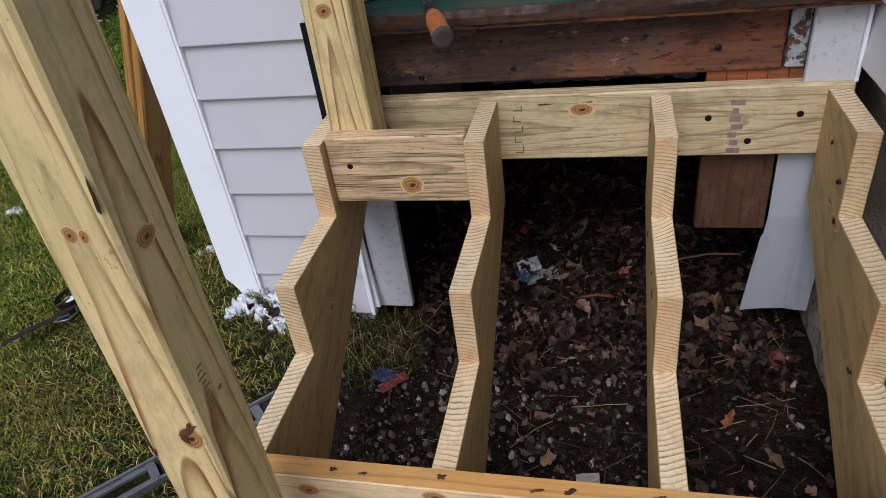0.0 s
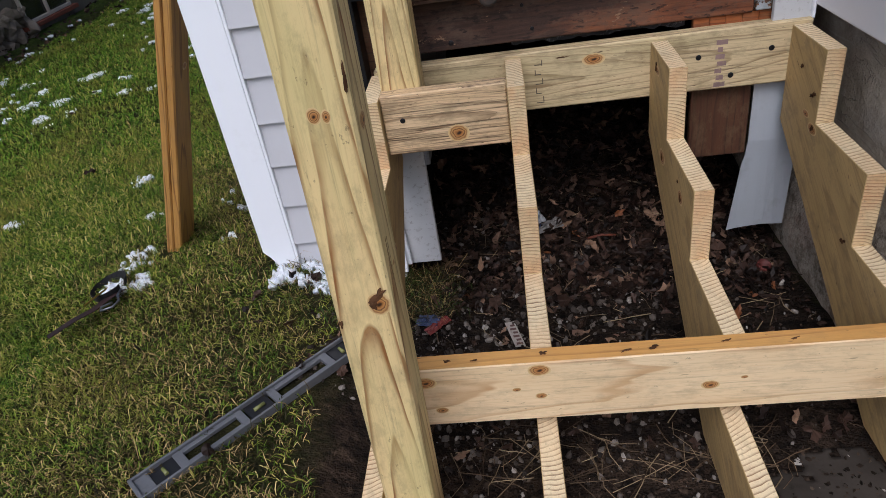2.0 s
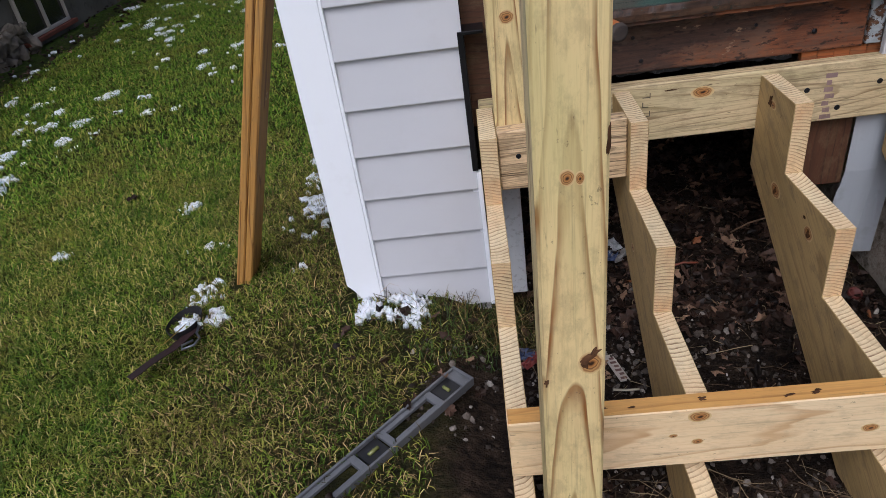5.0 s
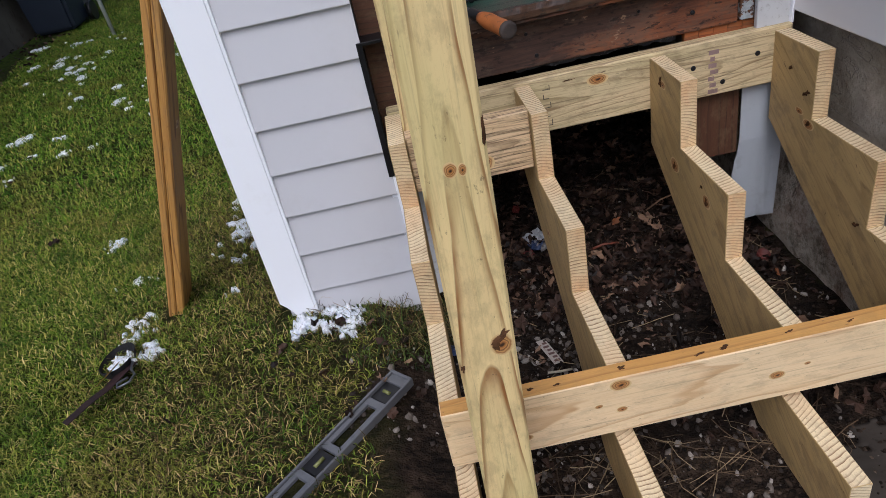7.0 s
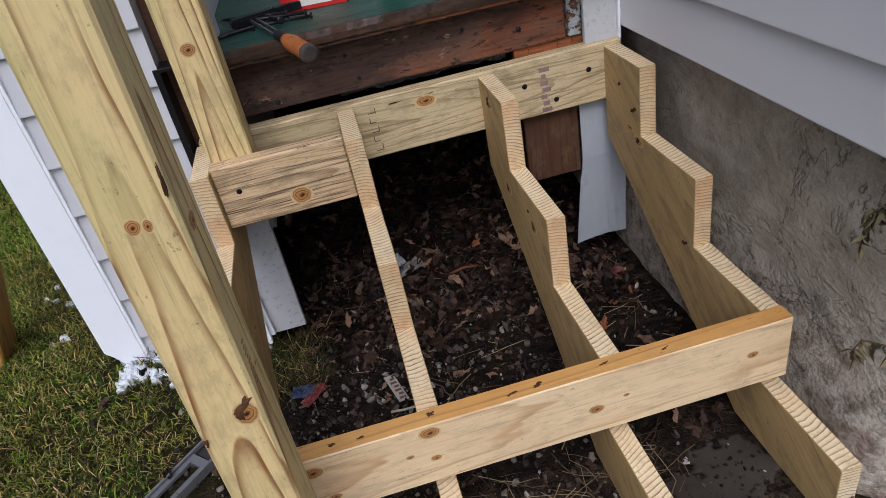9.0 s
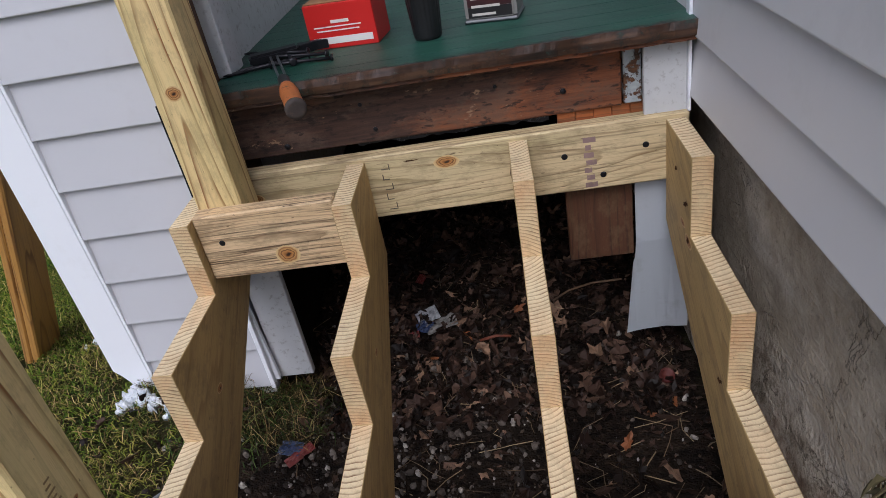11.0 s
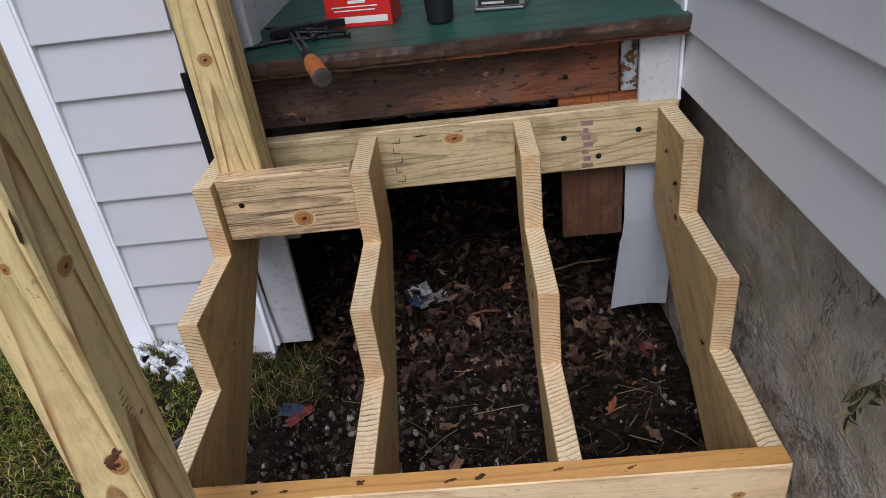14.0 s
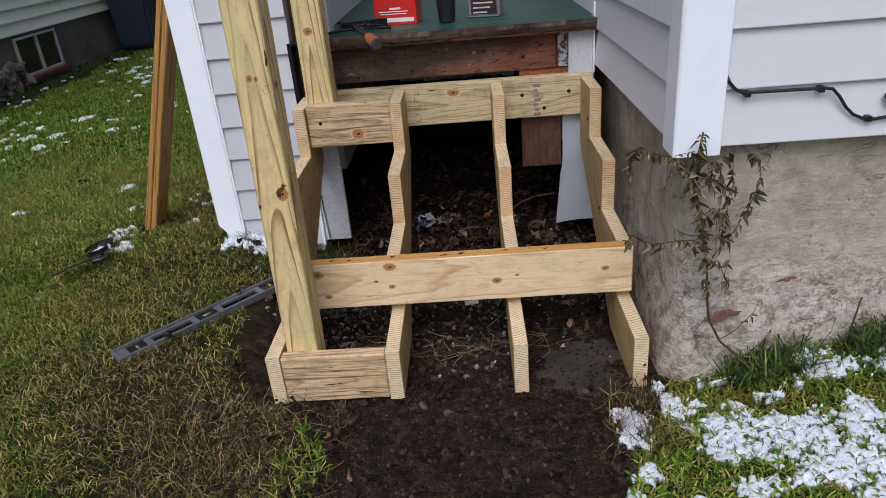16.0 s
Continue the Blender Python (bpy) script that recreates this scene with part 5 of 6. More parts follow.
def blades(name, spots, lengths, width, material, label, flat=0.985):
    """Many grass blades in one mesh, each bent over and pointed."""
    n = len(spots)
    base = np.array([(x, y, ground_z(x, y) - 0.003) for x, y in spots])
    a = rng.uniform(0, 2 * np.pi, n)
    lean = rng.uniform(0.7, flat, n) * lengths
    up = np.sqrt(np.maximum(lengths ** 2 - lean ** 2, (0.15 * lengths) ** 2))
    d = np.stack([np.cos(a), np.sin(a), np.zeros(n)], 1)
    e = np.stack([-np.sin(a), np.cos(a), np.zeros(n)], 1)
    s = e * (width * rng.uniform(0.6, 1.3, n))[:, None]
    bend = e * (rng.normal(0, 0.16, n) * lengths)[:, None]
    z = np.array([0, 0, 1])
    low = base + d * (lean * 0.25)[:, None] + z * (up * 0.65)[:, None] + bend * 0.6
    high = base + d * (lean * 0.65)[:, None] + z * (up * 1.0)[:, None] + bend
    tip = base + d * lean[:, None] + z * (up * rng.uniform(0.3, 1.0, n))[:, None] - bend * 0.5
    v = np.stack([base - s, base + s, low + s, low - s, high + s * 0.8, high - s * 0.8, tip], 1).reshape(-1, 3)
    i = np.arange(n)[:, None] * 7
    loops = np.concatenate([i + [0, 1, 2, 3], i + [3, 2, 4, 5], i + [5, 4, 6]], 1)
    me = bpy.data.meshes.new(name)
    me.vertices.add(len(v))
    me.vertices.foreach_set("co", v.ravel())
    me.loops.add(n * 11)
    me.loops.foreach_set("vertex_index", loops.ravel())
    me.polygons.add(n * 3)
    me.polygons.foreach_set("loop_start", (np.arange(n)[:, None] * 11 + [0, 4, 8]).ravel())
    me.polygons.foreach_set("loop_total", np.tile([4, 4, 3], n))
    me.update()
    me.validate()
    me.materials.append(material)
    return tagged(new(name, me), label, "grass", kind="stuff")


def scatter(n, x0, x1, y0, y1, keep):
    out = []
    for x, y in zip(rng.uniform(x0, x1, n), rng.uniform(y0, y1, n)):
        if keep(x, y):
            out.append((x, y))
    return out


def dryness(x, y):
    return smooth(-1.5, -0.5, x) * 0.75 + 0.35 * noise.noise((x * 2.3, y * 2.3, 5))


def near_share(x, y):
    """How much of the fine grass stands here; the rest is coarse."""
    return smooth(-2.6, -1.7, x) * (1 - smooth(0.7, 1.9, y)) * smooth(-1.9, -1.2, y)


def under_level(x, y):
    """Whether a place lies below the spirit level or the leaning planks, which press the grass flat."""
    u, v = x + 0.612, y + 0.330
    return (abs(u * 0.684 + v * 0.730) < 0.29 and abs(v * 0.684 - u * 0.730) < 0.036) or (-1.11 < x < -1.055 and 0.28 < y < 0.45)


def lawn_edge(x, y):
    return x > -3.36 + 0.15 * noise.noise((x * 4, y * 3, 0)) and not in_bed(x, y) and not indoors(x, y)


lawn_near = scatter(400000, -2.6, -0.25, -1.9, 1.9, lambda x, y: rng.random() < near_share(x, y) * (1 - 0.38 * smooth(-1.05, -0.55, x)) and not under_level(x, y) and not in_bed(x, y) and not indoors(x, y))
far = scatter(280000, -3.6, -0.25, -2.8, 7.0, lambda x, y: rng.random() > near_share(x, y) and lawn_edge(x, y)) + scatter(60000, -0.25, 2.6, -2.8, -0.7, lambda x, y: lawn_edge(x, y))
bay_lawn = scatter(40000, 0.45, 2.1, -1.7, -0.70, lambda x, y: not in_bed(x, y) and rng.random() < smooth(-1.7, -1.3, y) * (1 - smooth(1.7, 2.1, x)))
green = [p for p in lawn_near if rng.random() > dryness(*p)]
dry = [p for p in lawn_near if rng.random() < dryness(*p) * (0.9 - 0.6 * smooth(-0.80, -0.45, p[0]) * smooth(-0.75, -0.5, p[1]))]
blades("lawn_grass", green, rng.uniform(0.014, 0.040, len(green)), 0.0012, GRASS, "short green lawn grass beside the stair")
blades("dry_grass", dry, rng.uniform(0.014, 0.045, len(dry)), 0.0010, GRASS_DRY, "dry yellowed grass near the stair", 0.985)
blades("far_grass", far, rng.uniform(0.020, 0.045, len(far)), 0.0023, GRASS_FAR, "green lawn stretching to the neighbouring house")
blades("bay_grass", bay_lawn[::2] + bay_lawn[1::4], rng.uniform(0.014, 0.034, len(bay_lawn[::2] + bay_lawn[1::4])), 0.0014, GRASS, "green lawn grass in front of the bay")
blades("bay_straw", bay_lawn[3::4], rng.uniform(0.016, 0.040, len(bay_lawn[3::4])), 0.0010, GRASS_DRY, "dry yellow grass in front of the bay")
tufts = scatter(800, -0.42, -0.20, 0.02, 0.24, lambda x, y: True) + scatter(90, -0.66, -0.34, 0.10, 0.168, lambda x, y: True) + scatter(2600, -0.6, -0.08, -1.25, -0.72, lambda x, y: rng.random() < 1 - smooth(-0.35, -0.08, x)) + scatter(500, 0.55, 0.70, -0.95, -0.72, lambda x, y: True)
blades("straw_tufts", tufts, rng.uniform(0.03, 0.10, len(tufts)), 0.0007, GRASS_DRY, "long dry grass tufts at the house foot and stair", 0.98)
nook = scatter(300, -0.40, -0.18, 0.05, 0.23, lambda x, y: x + 0.5 * y < -0.13)
blades("nook_grass", nook, rng.uniform(0.03, 0.085, len(nook)), 0.0013, GRASS_TALL, "dark green grass in the nook by the white board", 0.95)
foot = scatter(420, -0.72, -0.33, -0.04, 0.13, lambda x, y: rng.random() < 0.25 + 0.7 * smooth(-0.56, -0.46, x))
blades("foot_grass", foot, rng.uniform(0.02, 0.07, len(foot)), 0.0012, GRASS_TALL, "longer dark grass at the foot of the siding", 0.96)
tall = scatter(1500, 0.86, 1.9, -0.80, -0.70, lambda x, y: noise.noise((x * 6, 0, 0)) > -0.1)
blades("tall_grass", tall, rng.uniform(0.04, 0.12, len(tall)), 0.0018, GRASS_TALL, "longer green grass along the foundation foot", 0.8)


def leaf_litter(name, spots, smallest, largest, material, label, lift=0.02):
    """Dead leaves with lobed outlines, curled and tipped at random."""
    verts, faces = [], []
    lobes = np.array([(0, -0.5), (0.20, -0.36), (0.36, -0.24), (0.36, -0.05), (0.42, 0.12), (0.30, 0.20), (0.18, 0.36), (0.0, 0.54), (-0.16, 0.36), (-0.30, 0.22), (-0.42, 0.14), (-0.36, -0.03), (-0.38, -0.22), (-0.18, -0.36)])
    for x, y in spots:
        s = rng.uniform(smallest, largest)
        rot = Euler((rng.normal(0, 0.6), rng.normal(0, 0.6), rng.uniform(0, 6.28))).to_matrix()
        curl, fold = rng.uniform(-1.6, 1.6), rng.uniform(-0.5, 0.5)
        k = len(verts)
        wob = rng.uniform(0.6, 1.3, len(lobes)) * rng.uniform(0.75, 1.0)
        slim = rng.uniform(0.4, 0.95)
        c = Vector((x, y, ground_z(x, y) + rng.uniform(0.003, lift)))
        verts.append(c)
        for (u, v), w in zip(lobes, wob):
            verts.append(c + rot @ Vector((u * s * w * slim, v * s * w, s * (curl * (u * u + 0.3 * v * v) + fold * abs(u) + rng.uniform(-0.07, 0.07)))))
        n = len(lobes)
        for j in range(n):
            faces.append((k, k + 1 + j, k + 1 + (j + 1) % n))
    ob = quads(name, verts, faces, material)
    return tagged(ob, label, "leaves", kind="stuff")


spots = scatter(2300, -0.26, 0.69, 0.05, 1.25, lambda x, y: True) + scatter(330, -0.26, 0.69, -0.45, 0.1, lambda x, y: rng.random() < 0.25 + 0.4 * smooth(0.2, 0.6, x))
leaf_litter("dead_leaves", spots, 0.025, 0.068, LEAVES, "brown dead leaves lying under the stair and porch")
spots = scatter(34, -3.0, -0.5, -1.0, 4.5, lambda x, y: not indoors(x, y)) + scatter(24, -0.45, 0.65, -1.2, -0.55, lambda x, y: True) + scatter(420, -3.68, -3.2, 1.0, 6.5, lambda x, y: True) + scatter(26, -0.75, -0.35, -0.25, 0.12, lambda x, y: True) + scatter(22, -0.36, -0.12, -1.05, -0.74, lambda x, y: True) + [(-0.48, -0.79), (-0.60, -0.94), (-0.566, -0.94), (-0.535, -1.03), (-1.73, 1.31), (-1.69, 1.02), (-1.0, -0.1)]
leaf_litter("lawn_leaves", spots, 0.03, 0.06, LEAVES, "scattered brown leaves on the lawn", 0.03)
leaf_litter("leaf_bits", scatter(3400, -0.28, 0.69, -0.35, 1.2, lambda x, y: rng.random() < 0.35 + 0.65 * smooth(-0.1, 0.35, y + 0.25 * x)), 0.006, 0.026, LEAVES, "crumbled brown leaf bits covering the dirt", 0.012)
bright = plain("orange_leaf", srgb(122, 72, 36), 0.6, vary=0.3, scale=60)
leaf_litter("orange_leaves", [(0.505, -0.06), (0.57, 0.03), (0.63, 0.06), (0.16, 0.33), (0.30, 0.42), (-0.16, 0.12), (0.07, 0.27), (1.16, -0.76), (0.90, -0.82), (-3.1, 3.3)], 0.035, 0.055, bright, "bright orange leaf among the brown litter", 0.025)


def chips(name, spots, smallest, largest, material, label):
    verts, faces = [], []
    t = (1 + 5 ** 0.5) / 2
    ico = np.array([(-1, t, 0), (1, t, 0), (-1, -t, 0), (1, -t, 0), (0, -1, t), (0, 1, t), (0, -1, -t), (0, 1, -t), (t, 0, -1), (t, 0, 1), (-t, 0, -1), (-t, 0, 1)]) / 1.9
    tri = ((0, 11, 5), (0, 5, 1), (0, 1, 7), (0, 7, 10), (0, 10, 11), (1, 5, 9), (5, 11, 4), (11, 10, 2), (10, 7, 6), (7, 1, 8), (3, 9, 4), (3, 4, 2), (3, 2, 6), (3, 6, 8), (3, 8, 9), (4, 9, 5), (2, 4, 11), (6, 2, 10), (8, 6, 7), (9, 8, 1))
    for x, y in spots:
        s = smallest + (largest - smallest) * rng.random() ** 2.2
        rot = np.array(Euler(rng.uniform(0, 6, 3)).to_matrix())
        p = (ico * rng.uniform(0.6, 1.2, (12, 1)) * (1, rng.uniform(0.6, 1), rng.uniform(0.4, 0.8))) @ rot.T * s + (x, y, ground_z(x, y) + s * 0.25)
        k = len(verts)
        verts += [tuple(q) for q in p]
        faces += [(a + k, b + k, c + k) for a, b, c in tri]
    return tagged(quads(name, verts, faces, material), label, "stones", kind="stuff")


chips("gravel", scatter(2300, -0.30, 0.69, -0.62, 0.55, lambda x, y: rng.random() < (1.15 - 0.9 * smooth(0.0, 0.5, y)) * (1 - 0.75 * smooth(0.30, 0.42, x))) + scatter(16, -0.45, 0.6, -1.2, -0.6, lambda x, y: True) + scatter(160, -0.55, -0.33, -0.3, 0.05, lambda x, y: True) + scatter(620, -0.30, 0.02, -0.42, 0.14, lambda x, y: True) + scatter(260, 0.0, 0.34, -0.25, 0.32, lambda x, y: True),
      0.002, 0.013, STONES, "small grey stones and rubble in the dark dirt")
chips("clods", scatter(5200, -0.36, 0.70, -1.2, 1.2, lambda x, y: True) + scatter(9000, -0.34, 0.62, -1.3, -0.45, lambda x, y: in_bed(x, y)), 0.0015, 0.0085, CRUMBS, "crumbs of dark earth below the stair")
chips("lumps", scatter(900, -0.36, 0.62, -1.35, -0.52, lambda x, y: in_bed(x, y) and noise.noise((x * 6, y * 9, 4)) > 0.02), 0.006, 0.019, CRUMBS, "pressed lumps of dark earth before the stair")


def twigs(name, n, region, ln0, ln1, material, label):
    bm = bmesh.new()
    for x, y in scatter(n, *region, lambda x, y: True):
        a, ln = rng.uniform(0, 6.28), rng.uniform(ln0, ln1)
        z = ground_z(x, y) + 0.006
        pts = [(x + math.cos(a + 0.3 * k * rng.normal()) * ln * (k / 3 - 0.5), y + math.sin(a) * ln * (k / 3 - 0.5), z + 0.004 * rng.random()) for k in range(4)]
        rod(pts, rng.uniform(0.0005, 0.0013), 4, bm)
    return tagged(link(name, bm, material), label, "twigs", kind="stuff")


twigs("twigs", 300, (-0.28, 0.69, -0.5, 0.9), 0.03, 0.13, TWIGS, "thin twigs and stalks among the leaf litter")
twigs("straw", 80, (-0.2, 0.5, -0.52, -0.40), 0.04, 0.16, TWIGS, "pale straw lying below the long board")
twigs("straw", 160, (-0.45, -0.1, -1.1, -0.72), 0.03, 0.10, TWIGS, "pale straw at the edge of the dirt bed")


def crumple(name, at, size, stretch, material, label, category, seed):
    bm = bmesh.new()
    bmesh.ops.create_grid(bm, x_segments=10, y_segments=8, size=1)
    for v in bm.verts:
        h = noise.noise(v.co * 1.9 + Vector((seed, 0, 0))) * 0.45 + noise.noise(v.co * 4.5 + Vector((seed, 3, 0))) * 0.2
        v.co = Vector((v.co.x * size * stretch, v.co.y * size, abs(h) * size * 1.3 + 0.001))
    ex = bmesh.ops.extrude_face_region(bm, geom=list(bm.faces))
    bmesh.ops.translate(bm, verts=[v for v in ex["geom"] if isinstance(v, bmesh.types.BMVert)], vec=(0, 0, 0.0008))
    bmesh.ops.recalc_face_normals(bm, faces=bm.faces)
    x, y, a = at
    return tagged(link(name, bm, material, matrix=Matrix.Translation((x, y, ground_z(x, y) + 0.012)) @ pose(0, 0, 0, 8, -6, a)), label, category)


white_foil = plain("white_foil", srgb(158, 160, 164), 0.3, vary=0.1, scale=60)
blue_foil = plain("blue_foil", srgb(44, 58, 92), 0.4, vary=0.3, scale=60)
red_foil = plain("red_foil", srgb(112, 46, 42), 0.45, vary=0.3, scale=60)
crumple("candy_wrapper", (0.045, 0.445, 20), 0.026, 1.2, white_foil, "crumpled white foil wrapper on the dead leaves", "wrapper", 1)
crumple("candy_wrapper", (0.035, 0.405, -30), 0.020, 1.3, blue_foil, "crumpled blue and teal wrapper on the leaves", "wrapper", 2)
crumple("candy_wrapper", (0.010, 0.375, 10), 0.013, 1.1, red_foil, "small crumpled red wrapper on the leaves", "wrapper", 3)
crumple("candy_wrapper", (0.085, 0.405, 15), 0.022, 2.0, plain("grey_foil", srgb(120, 116, 112), 0.4, vary=0.2), "torn grey wrapper among the leaves", "wrapper", 4)
crumple("candy_wrapper", (-0.262, 0.018, -20), 0.019, 1.7, blue_foil, "blue and red candy wrapper in the dirt", "wrapper", 5)
crumple("candy_wrapper", (-0.236, -0.004, 40), 0.013, 2.8, red_foil, "thin red strip of wrapper in the dirt", "wrapper", 6)
crumple("candy_wrapper", (0.02, 0.60, 70), 0.012, 1.6, red_foil, "red and white wrapper standing in the leaves", "wrapper", 7)
crumple("paper_scrap", (0.255, 0.055, 25), 0.012, 1.2, plain("grey_paper", srgb(150, 146, 140), 0.7, vary=0.2), "small torn white paper scrap on the dirt", "paper", 8)
crumple("paper_scrap", (0.225, -0.235, 5), 0.012, 1.9, plain("dirty_paper", srgb(150, 144, 134), 0.8, vary=0.2), "dirty paper scrap in the dirt", "paper", 9)


def paper_label():
    """A torn printed strip lying in the dirt."""
    ob = holder("torn_label", (-0.036, -0.060, ground_z(-0.036, -0.06) + 0.010))
    ob.matrix_basis = ob.matrix_basis @ pose(0, 0, 0, 6, 2, 104)
    tagged(ob, "torn dirty white printed label lying in the dirt", "label")
    part("strip", box(-0.052, 0.052, -0.013, 0.013, 0, 0.0012, 0.0004), plain("dirty_label_paper", srgb(176, 168, 160), 0.7, vary=0.12, scale=60, dirt=srgb(80, 66, 56), dirt_amount=0.8), ob)
    ink = plain("faded_print", srgb(96, 70, 66), 0.7)
    for k in range(6):
        part("print_bar", box(-0.044 + 0.015 * k, -0.036 + 0.015 * k, -0.009, 0.007 - 0.004 * (k % 2), 0.0012, 0.0016), ink, ob)


paper_label()
cap = tagged(link("bottle_cap", lathe([(0.016, 0), (0.018, 0.002), (0.018, 0.016), (0.0155, 0.017), (0.0148, 0.005), (0.001, 0.004)], 20), plain("dull_red_plastic", srgb(84, 34, 28), 0.6, vary=0.3), matrix=Matrix.Translation((0.628, 0.135, ground_z(0.628, 0.135) + 0.008)) @ pose(0, 0, 0, 20, 8, 0)),
             "dull red plastic cap lying among the leaves", "cap")
tagged(link("red_stick", rod([(0.19, 0.315, 0.022), (0.235, 0.322, 0.027), (0.275, 0.318, 0.024)], 0.004, 6), plain("orange_brown_stick", srgb(116, 62, 42), 0.6, vary=0.2)), "reddish-brown stick lying on the leaf litter", "stick")
tagged(link("pale_stick", rod([(-0.06, -0.145, 0.012), (-0.03, -0.152, 0.014), (0.0, -0.150, 0.012)], 0.003, 6), plain("pale_stick", srgb(176, 168, 150), 0.6, vary=0.1)), "thin pale stick lying in the dark dirt", "stick")
tagged(link("curved_root", rod([(0.40, 0.42, 0.05), (0.44, 0.40, 0.09), (0.50, 0.38, 0.12), (0.57, 0.36, 0.135)], 0.0028, 6), plain("pale_root", srgb(120, 96, 72), 0.7)), "thin pale root arching over the leaves", "root")


def slab():
    """A worn bit of concrete showing in ragged patches through the dirt."""
    bm = bmesh.new()
    grid = {}
    for j in range(46):
        for i in range(46):
            px, py = 0.36 + 0.0068 * i, -0.80 + 0.0075 * j
            d = ((px - 0.53) / 0.13) ** 2 + ((py + 0.60) / 0.15) ** 2
            if 0.75 - d + 0.9 * noise.noise((px * 14, py * 14, 8)) + 0.4 * noise.noise((px * 45, py * 45, 1)) > 0:
                grid[i, j] = bm.verts.new((px, py, ground_z(px, py) + 0.0045 + 0.0015 * noise.noise((px * 60, py * 60, 0))))
    for (i, j), a in grid.items():
        o = [grid.get(k) for k in ((i + 1, j), (i + 1, j + 1), (i, j + 1))]
        if all(o):
            bm.faces.new((a, *o)).smooth = True
    bmesh.ops.delete(bm, geom=[v for v in bm.verts if not v.link_faces], context="VERTS")
    ex = bmesh.ops.extrude_face_region(bm, geom=list(bm.faces))
    for v in ex["geom"]:
        if isinstance(v, bmesh.types.BMVert):
            v.co.z -= 0.03
    bmesh.ops.recalc_face_normals(bm, faces=bm.faces)
    tagged(link("concrete_slab", bm, plain("dirty_concrete", srgb(58, 53, 48), 0.9, vary=0.3, scale=30, bump=0.4, dirt=srgb(36, 31, 27), dirt_amount=0.9)), "worn piece of concrete slab set in the dirt", "slab")


slab()


# ---- snow ----
def snow(x, y, rx, ry, size, seed):
    """A thin ragged crust with crumbs: height falls off unevenly from the middle, and what stays above the grass is kept."""
    bm = bmesh.new()
    step = 0.0042 if max(rx, ry) < 0.25 else 0.010
    nx, ny = int(2.6 * rx / step) + 3, int(2.6 * ry / step) + 3
    grid = {}
    for j in range(ny):
        for i in range(nx):
            u, v = (i / (nx - 1) - 0.5) * 2.6, (j / (ny - 1) - 0.5) * 2.6
            px, py = x + u * rx, y + v * ry
            if indoors(px, py):
                continue
            q = Vector((px, py, seed * 0.37))
            h = 0.34 - 0.6 * (u * u + v * v) + 0.9 * noise.noise(q * 16) + 0.8 * noise.noise(q * 42) + 0.75 * noise.noise(q * 100)
            if h > 0:
                lump = 0.5 + 0.5 * noise.noise(q * 60) + 0.5 * noise.noise(q * 150) + 0.3 * noise.noise(q * 290)
                grid[i, j] = bm.verts.new((px + 0.004 * noise.noise(q * 90), py + 0.004 * noise.noise(q * 90 + Vector((5, 0, 0))), ground_z(px, py) + 0.010 + size * 0.75 * min(1, h * 1.6) ** 0.5 * lump))
    for (i, j), a in grid.items():
        o = [grid.get(k) for k in ((i + 1, j), (i + 1, j + 1), (i, j + 1))]
        if all(o):
            bm.faces.new((a, *o)).smooth = True
        elif o[0] and o[2]:
            bm.faces.new((a, o[0], o[2]))
    loose = [v for v in bm.verts if not v.link_faces]
    bmesh.ops.delete(bm, geom=loose, context="VERTS")
    if bm.faces:
        ex = bmesh.ops.extrude_face_region(bm, geom=list(bm.faces))
        down = {v for v in ex["geom"] if isinstance(v, bmesh.types.BMVert)}
        for v in down:
            v.co.z -= 0.014
        bmesh.ops.recalc_face_normals(bm, faces=bm.faces)
    return tagged(link("snow_patch", bm, SNOW), "patch of thin melting snow on the grass", "snow", "snow patches", kind="stuff")


snow(-0.60, 0.120, 0.115, 0.05, 0.036, 1)
snow(-0.63, 0.115, 0.07, 0.04, 0.036, 14)
snow(-0.54, 0.10, 0.06, 0.04, 0.014, 2)
snow(-1.17, 0.30, 0.05, 0.07, 0.015, 3)
snow(-1.10, 0.18, 0.03, 0.04, 0.014, 4)
snow(-1.176, 0.138, 0.040, 0.045, 0.020, 53)
snow(-2.36, 0.86, 0.08, 0.12, 0.024, 6)
snow(-2.28, 0.55, 0.08, 0.08, 0.018, 7)
snow(-0.90, 1.25, 0.12, 0.7, 0.016, 8)
snow(-1.246, 0.56, 0.06, 0.03, 0.008, 61)
snow(-1.43, 0.89, 0.04, 0.05, 0.012, 62)
snow(-2.16, 0.62, 0.05, 0.07, 0.020, 63)
snow(-1.78, 0.61, 0.025, 0.03, 0.014, 64)
snow(-2.45, 1.35, 0.06, 0.11, 0.013, 65)
snow(-2.43, 2.06, 0.05, 0.06, 0.011, 66)
snow(-3.05, 2.1, 0.07, 0.06, 0.013, 67)
snow(-0.92, 2.4, 0.12, 0.7, 0.022, 9)
rs = random.Random(21)
for k in range(270):
    x, y = rs.uniform(-3.5, -1.2), rs.uniform(0.2, 6.2)
    if noise.noise((x * 0.9, y * 0.6, 4)) + 0.35 * smooth(-2.0, -3.4, x) > 0.05:
        q = rs.random() ** 2
        snow(x, y, 0.014 + 0.045 * q, 0.016 + 0.06 * q, rs.uniform(0.008, 0.015), 100 + k)
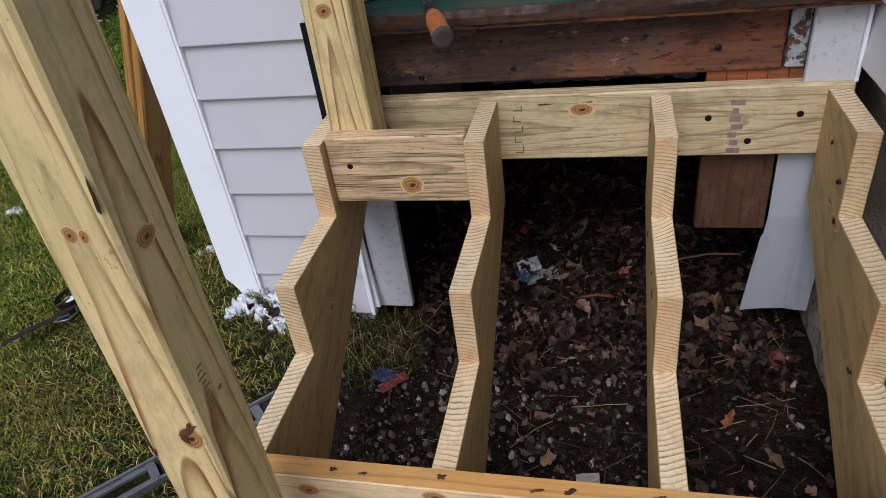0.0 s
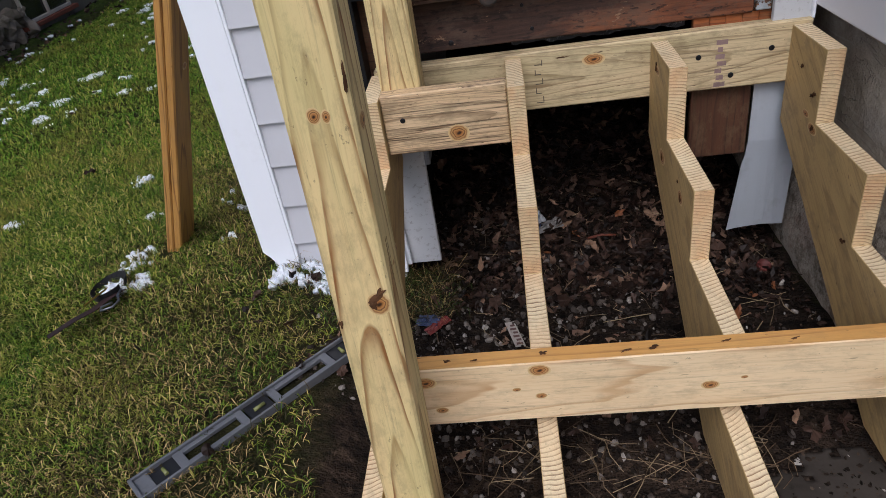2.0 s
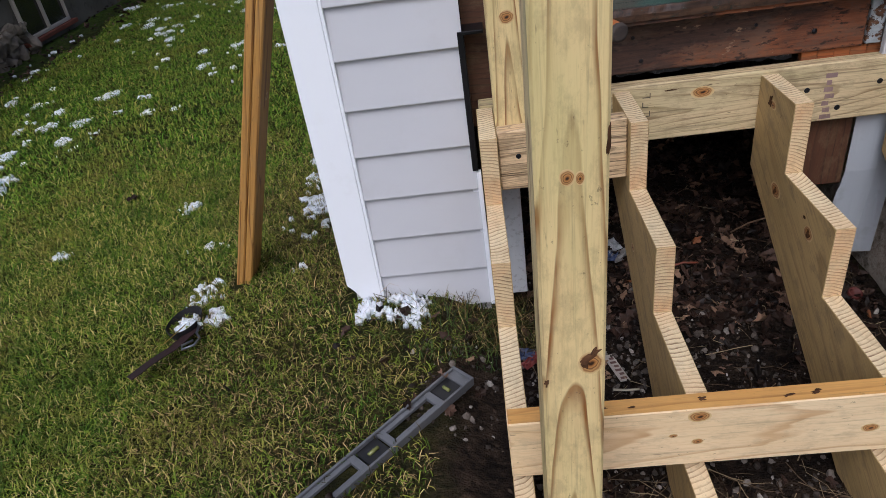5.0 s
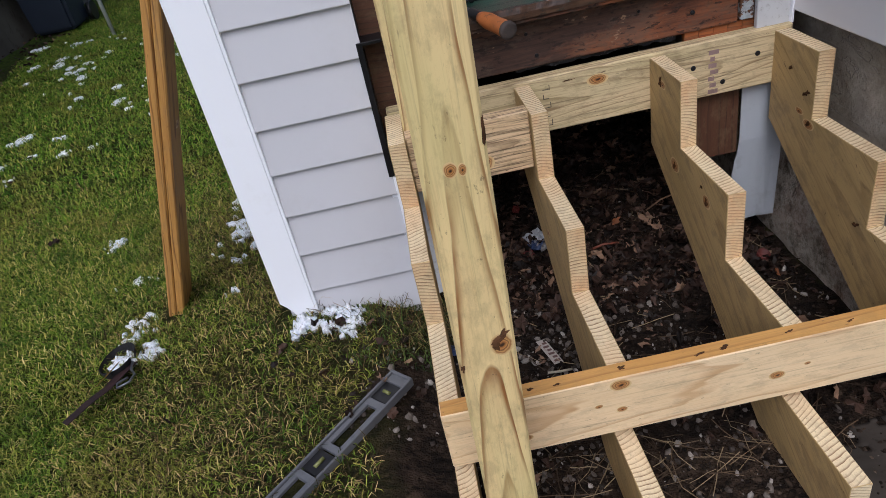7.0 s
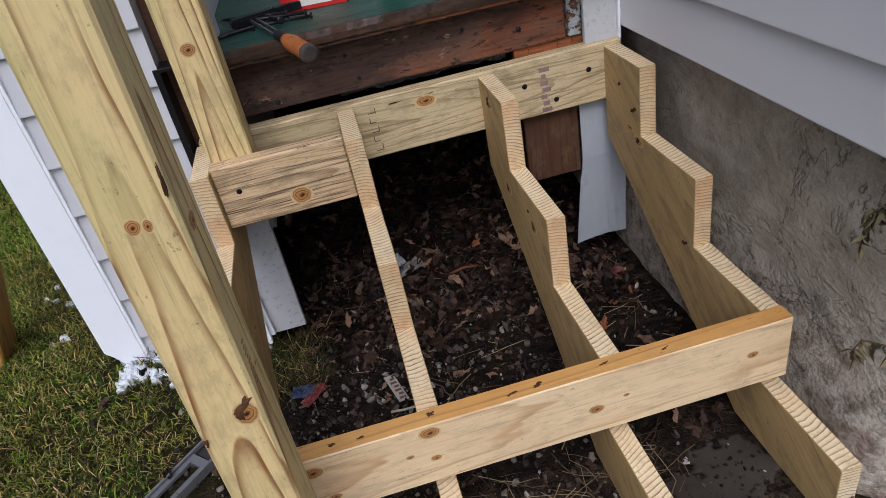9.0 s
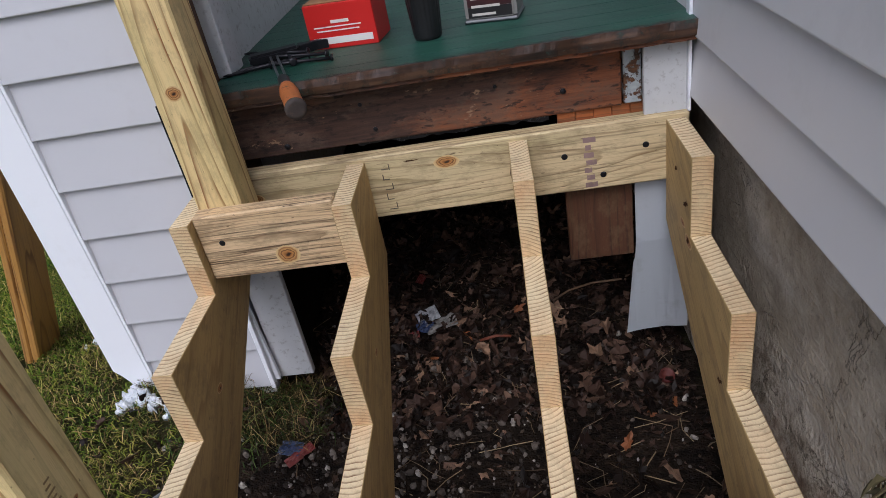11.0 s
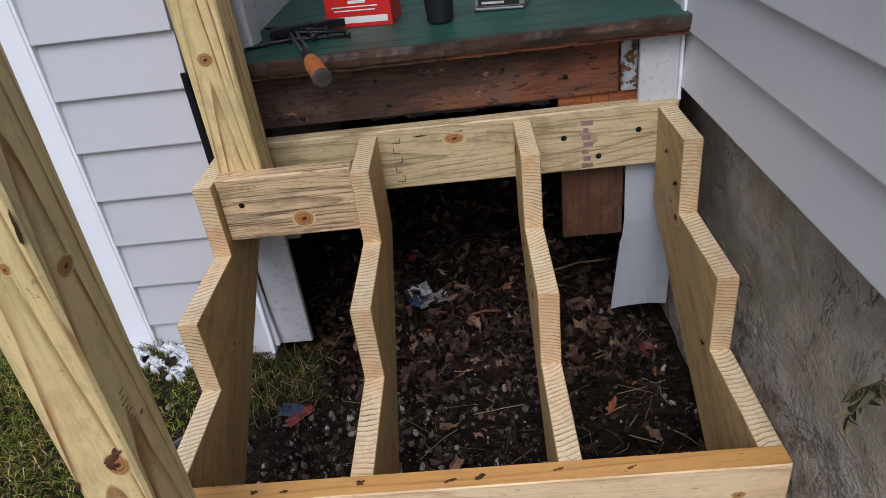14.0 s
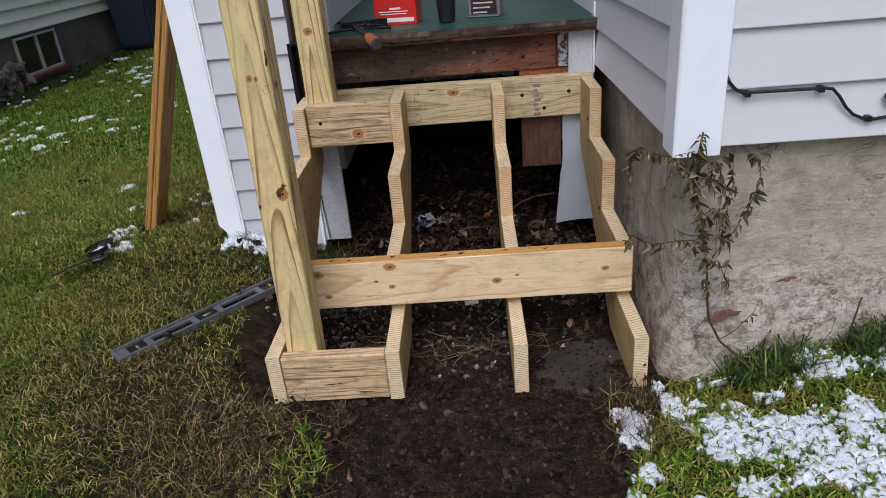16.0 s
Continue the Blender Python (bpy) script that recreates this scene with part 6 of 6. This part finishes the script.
for x, y, rx, ry in ((0.614, -0.83, 0.05, 0.07), (0.70, -0.79, 0.03, 0.05), (0.60, -0.90, 0.05, 0.04), (0.70, -0.715, 0.018, 0.03), (0.845, -0.735, 0.05, 0.025), (0.755, -0.82, 0.06, 0.035), (0.80, -0.87, 0.08, 0.05), (0.86, -0.95, 0.12, 0.07),
                     (0.97, -1.00, 0.14, 0.08), (1.02, -1.09, 0.20, 0.07), (1.10, -0.96, 0.16, 0.08), (1.25, -1.03, 0.18, 0.12), (1.00, -0.81, 0.06, 0.03), (0.91, -0.85, 0.05, 0.03), (1.08, -0.75, 0.05, 0.06), (1.17, -0.80, 0.12, 0.04), (1.28, -0.77, 0.12, 0.05),
                     (0.60, -1.02, 0.035, 0.03), (0.55, -1.10, 0.05, 0.04), (0.68, -1.12, 0.03, 0.03), (0.80, -1.00, 0.06, 0.03), (0.80, -1.10, 0.05, 0.04), (1.40, -0.92, 0.15, 0.10), (1.15, -1.20, 0.24, 0.08)):
    snow(x, y, rx, ry, 0.019, int(x * 1000 - y * 100))


# ---- withered weed at the corner of the bay ----
def weed():
    ob = holder("withered_weed", (0.80, -0.745, 0.04))
    tagged(ob, "withered weed with drooping leaves at the foundation corner", "weed")
    r = random.Random(3)
    leaf_v, leaf_f = [], []

    def leaf(p, s):
        """A shrivelled leaf: a narrow blade rolled along its length, hanging down."""
        d = Vector((r.uniform(-0.8, 0.8), r.uniform(-0.8, 0.3), r.uniform(-1.8, 0.1))).normalized()
        u = d.cross(Vector((r.uniform(-1, 1), r.uniform(-1, 1), 0.3))).normalized() * s * r.uniform(0.12, 0.22)
        n = u.cross(d).normalized() * s * r.uniform(0.08, 0.25)
        k = len(leaf_v)
        leaf_v.extend([p, p + d * s * 0.3 + u + n, p + d * s * 0.35, p + d * s * 0.3 - u + n, p + d * s * 0.7 + u * 0.7 - n * 0.4, p + d * s * 0.7 - n, p + d * s * 0.7 - u * 0.7 - n * 0.4, p + d * s - n * 1.8])
        leaf_f.extend([(k, k + 1, k + 2), (k, k + 2, k + 3), (k + 1, k + 4, k + 5, k + 2), (k + 2, k + 5, k + 6, k + 3), (k + 4, k + 7, k + 5), (k + 5, k + 7, k + 6)])

    y = -0.752
    main = ((0.955, -0.76, 0.075), (0.90, -0.75, 0.10), (0.833, y, 0.165), (0.800, y, 0.23), (0.787, y, 0.32), (0.782, y, 0.41), (0.760, y, 0.49), (0.745, y, 0.56), (0.738, y, 0.63), (0.745, y - 0.005, 0.70))
    stems = [(main, 0.0036, 150, 0.42),
             (((0.748, y, 0.53), (0.73, y, 0.60), (0.70, -0.72, 0.635), (0.665, -0.70, 0.640), (0.63, -0.69, 0.655), (0.612, -0.685, 0.64), (0.612, -0.68, 0.58)), 0.0020, 62, 0.05),
             (((0.784, y, 0.38), (0.80, y, 0.41), (0.835, y, 0.46), (0.862, y, 0.52), (0.880, y, 0.58), (0.872, y, 0.63), (0.850, y, 0.645)), 0.0016, 44, 0.25),
             (((0.782, y, 0.42), (0.75, -0.74, 0.44), (0.72, -0.72, 0.43), (0.665, -0.72, 0.425), (0.62, -0.705, 0.445), (0.605, -0.705, 0.425)), 0.0020, 40, 0.1),
             (((0.760, y, 0.48), (0.775, y - 0.02, 0.52), (0.790, y - 0.02, 0.53), (0.80, y - 0.01, 0.49)), 0.0014, 34, 0.1),
             (((0.740, y, 0.60), (0.755, y - 0.01, 0.64), (0.785, y - 0.01, 0.63), (0.795, y, 0.58)), 0.0014, 16, 0.1),
             (((0.83, y, 0.17), (0.86, y - 0.01, 0.20), (0.90, y - 0.01, 0.25), (0.915, y, 0.28)), 0.0012, 5, 0.5),
             (((0.79, y, 0.30), (0.82, y, 0.33), (0.835, y, 0.40)), 0.0010, 4, 0.5),
             (((0.88, y, 0.11), (0.93, y, 0.15), (0.955, y, 0.20)), 0.0010, 4, 0.5)]
    for k in range(9):
        q = r.uniform(4.5, 8.2)
        j = int(q)
        p = Vector(main[j]).lerp(Vector(main[j + 1]), q - j)
        side = r.choice((-1, 1))
        stems.append(((p, p + Vector((side * r.uniform(0.01, 0.03), r.uniform(-0.03, 0.0), r.uniform(0.0, 0.04))), p + Vector((side * r.uniform(0.03, 0.07), r.uniform(-0.04, 0.0), r.uniform(-0.04, 0.03))), p + Vector((side * r.uniform(0.04, 0.08), r.uniform(-0.03, 0.0), r.uniform(-0.10, -0.03)))), 0.0011, 12, 0.1))
    for st, radius, n, first in stems:
        part("stem", rod(st, radius, 6, taper=0.5), TWIGS, ob).matrix_basis = ob.matrix_basis.inverted()
        for k in range(n):
            q = r.uniform(first, 1) * (len(st) - 1)
            j = min(int(q), len(st) - 2)
            leaf(Vector(st[j]).lerp(Vector(st[j + 1]), q - j), r.uniform(0.012, 0.034))
    lv = quads("foliage", leaf_v, leaf_f, WEED, ob)
    lv.matrix_basis = ob.matrix_basis.inverted()


weed()


def dry_stalks():
    """Broken dead stalks standing against the foundation."""
    for x, z0, h, lean in ((1.150, 0.09, 0.16, 0.02), (1.195, 0.09, 0.09, -0.03), (1.215, 0.09, 0.13, 0.03)):
        p = [(x, -0.735, z0), (x + lean * 0.3, -0.728, z0 + h * 0.5), (x + lean, -0.722, z0 + h)]
        ob = link("dry_stalk", rod(p, 0.0032, 6, taper=0.6), TWIGS)
        tagged(ob, "broken dead plant stalk against the stuccoed foundation", "stalk", "dead stalks")


dry_stalks()
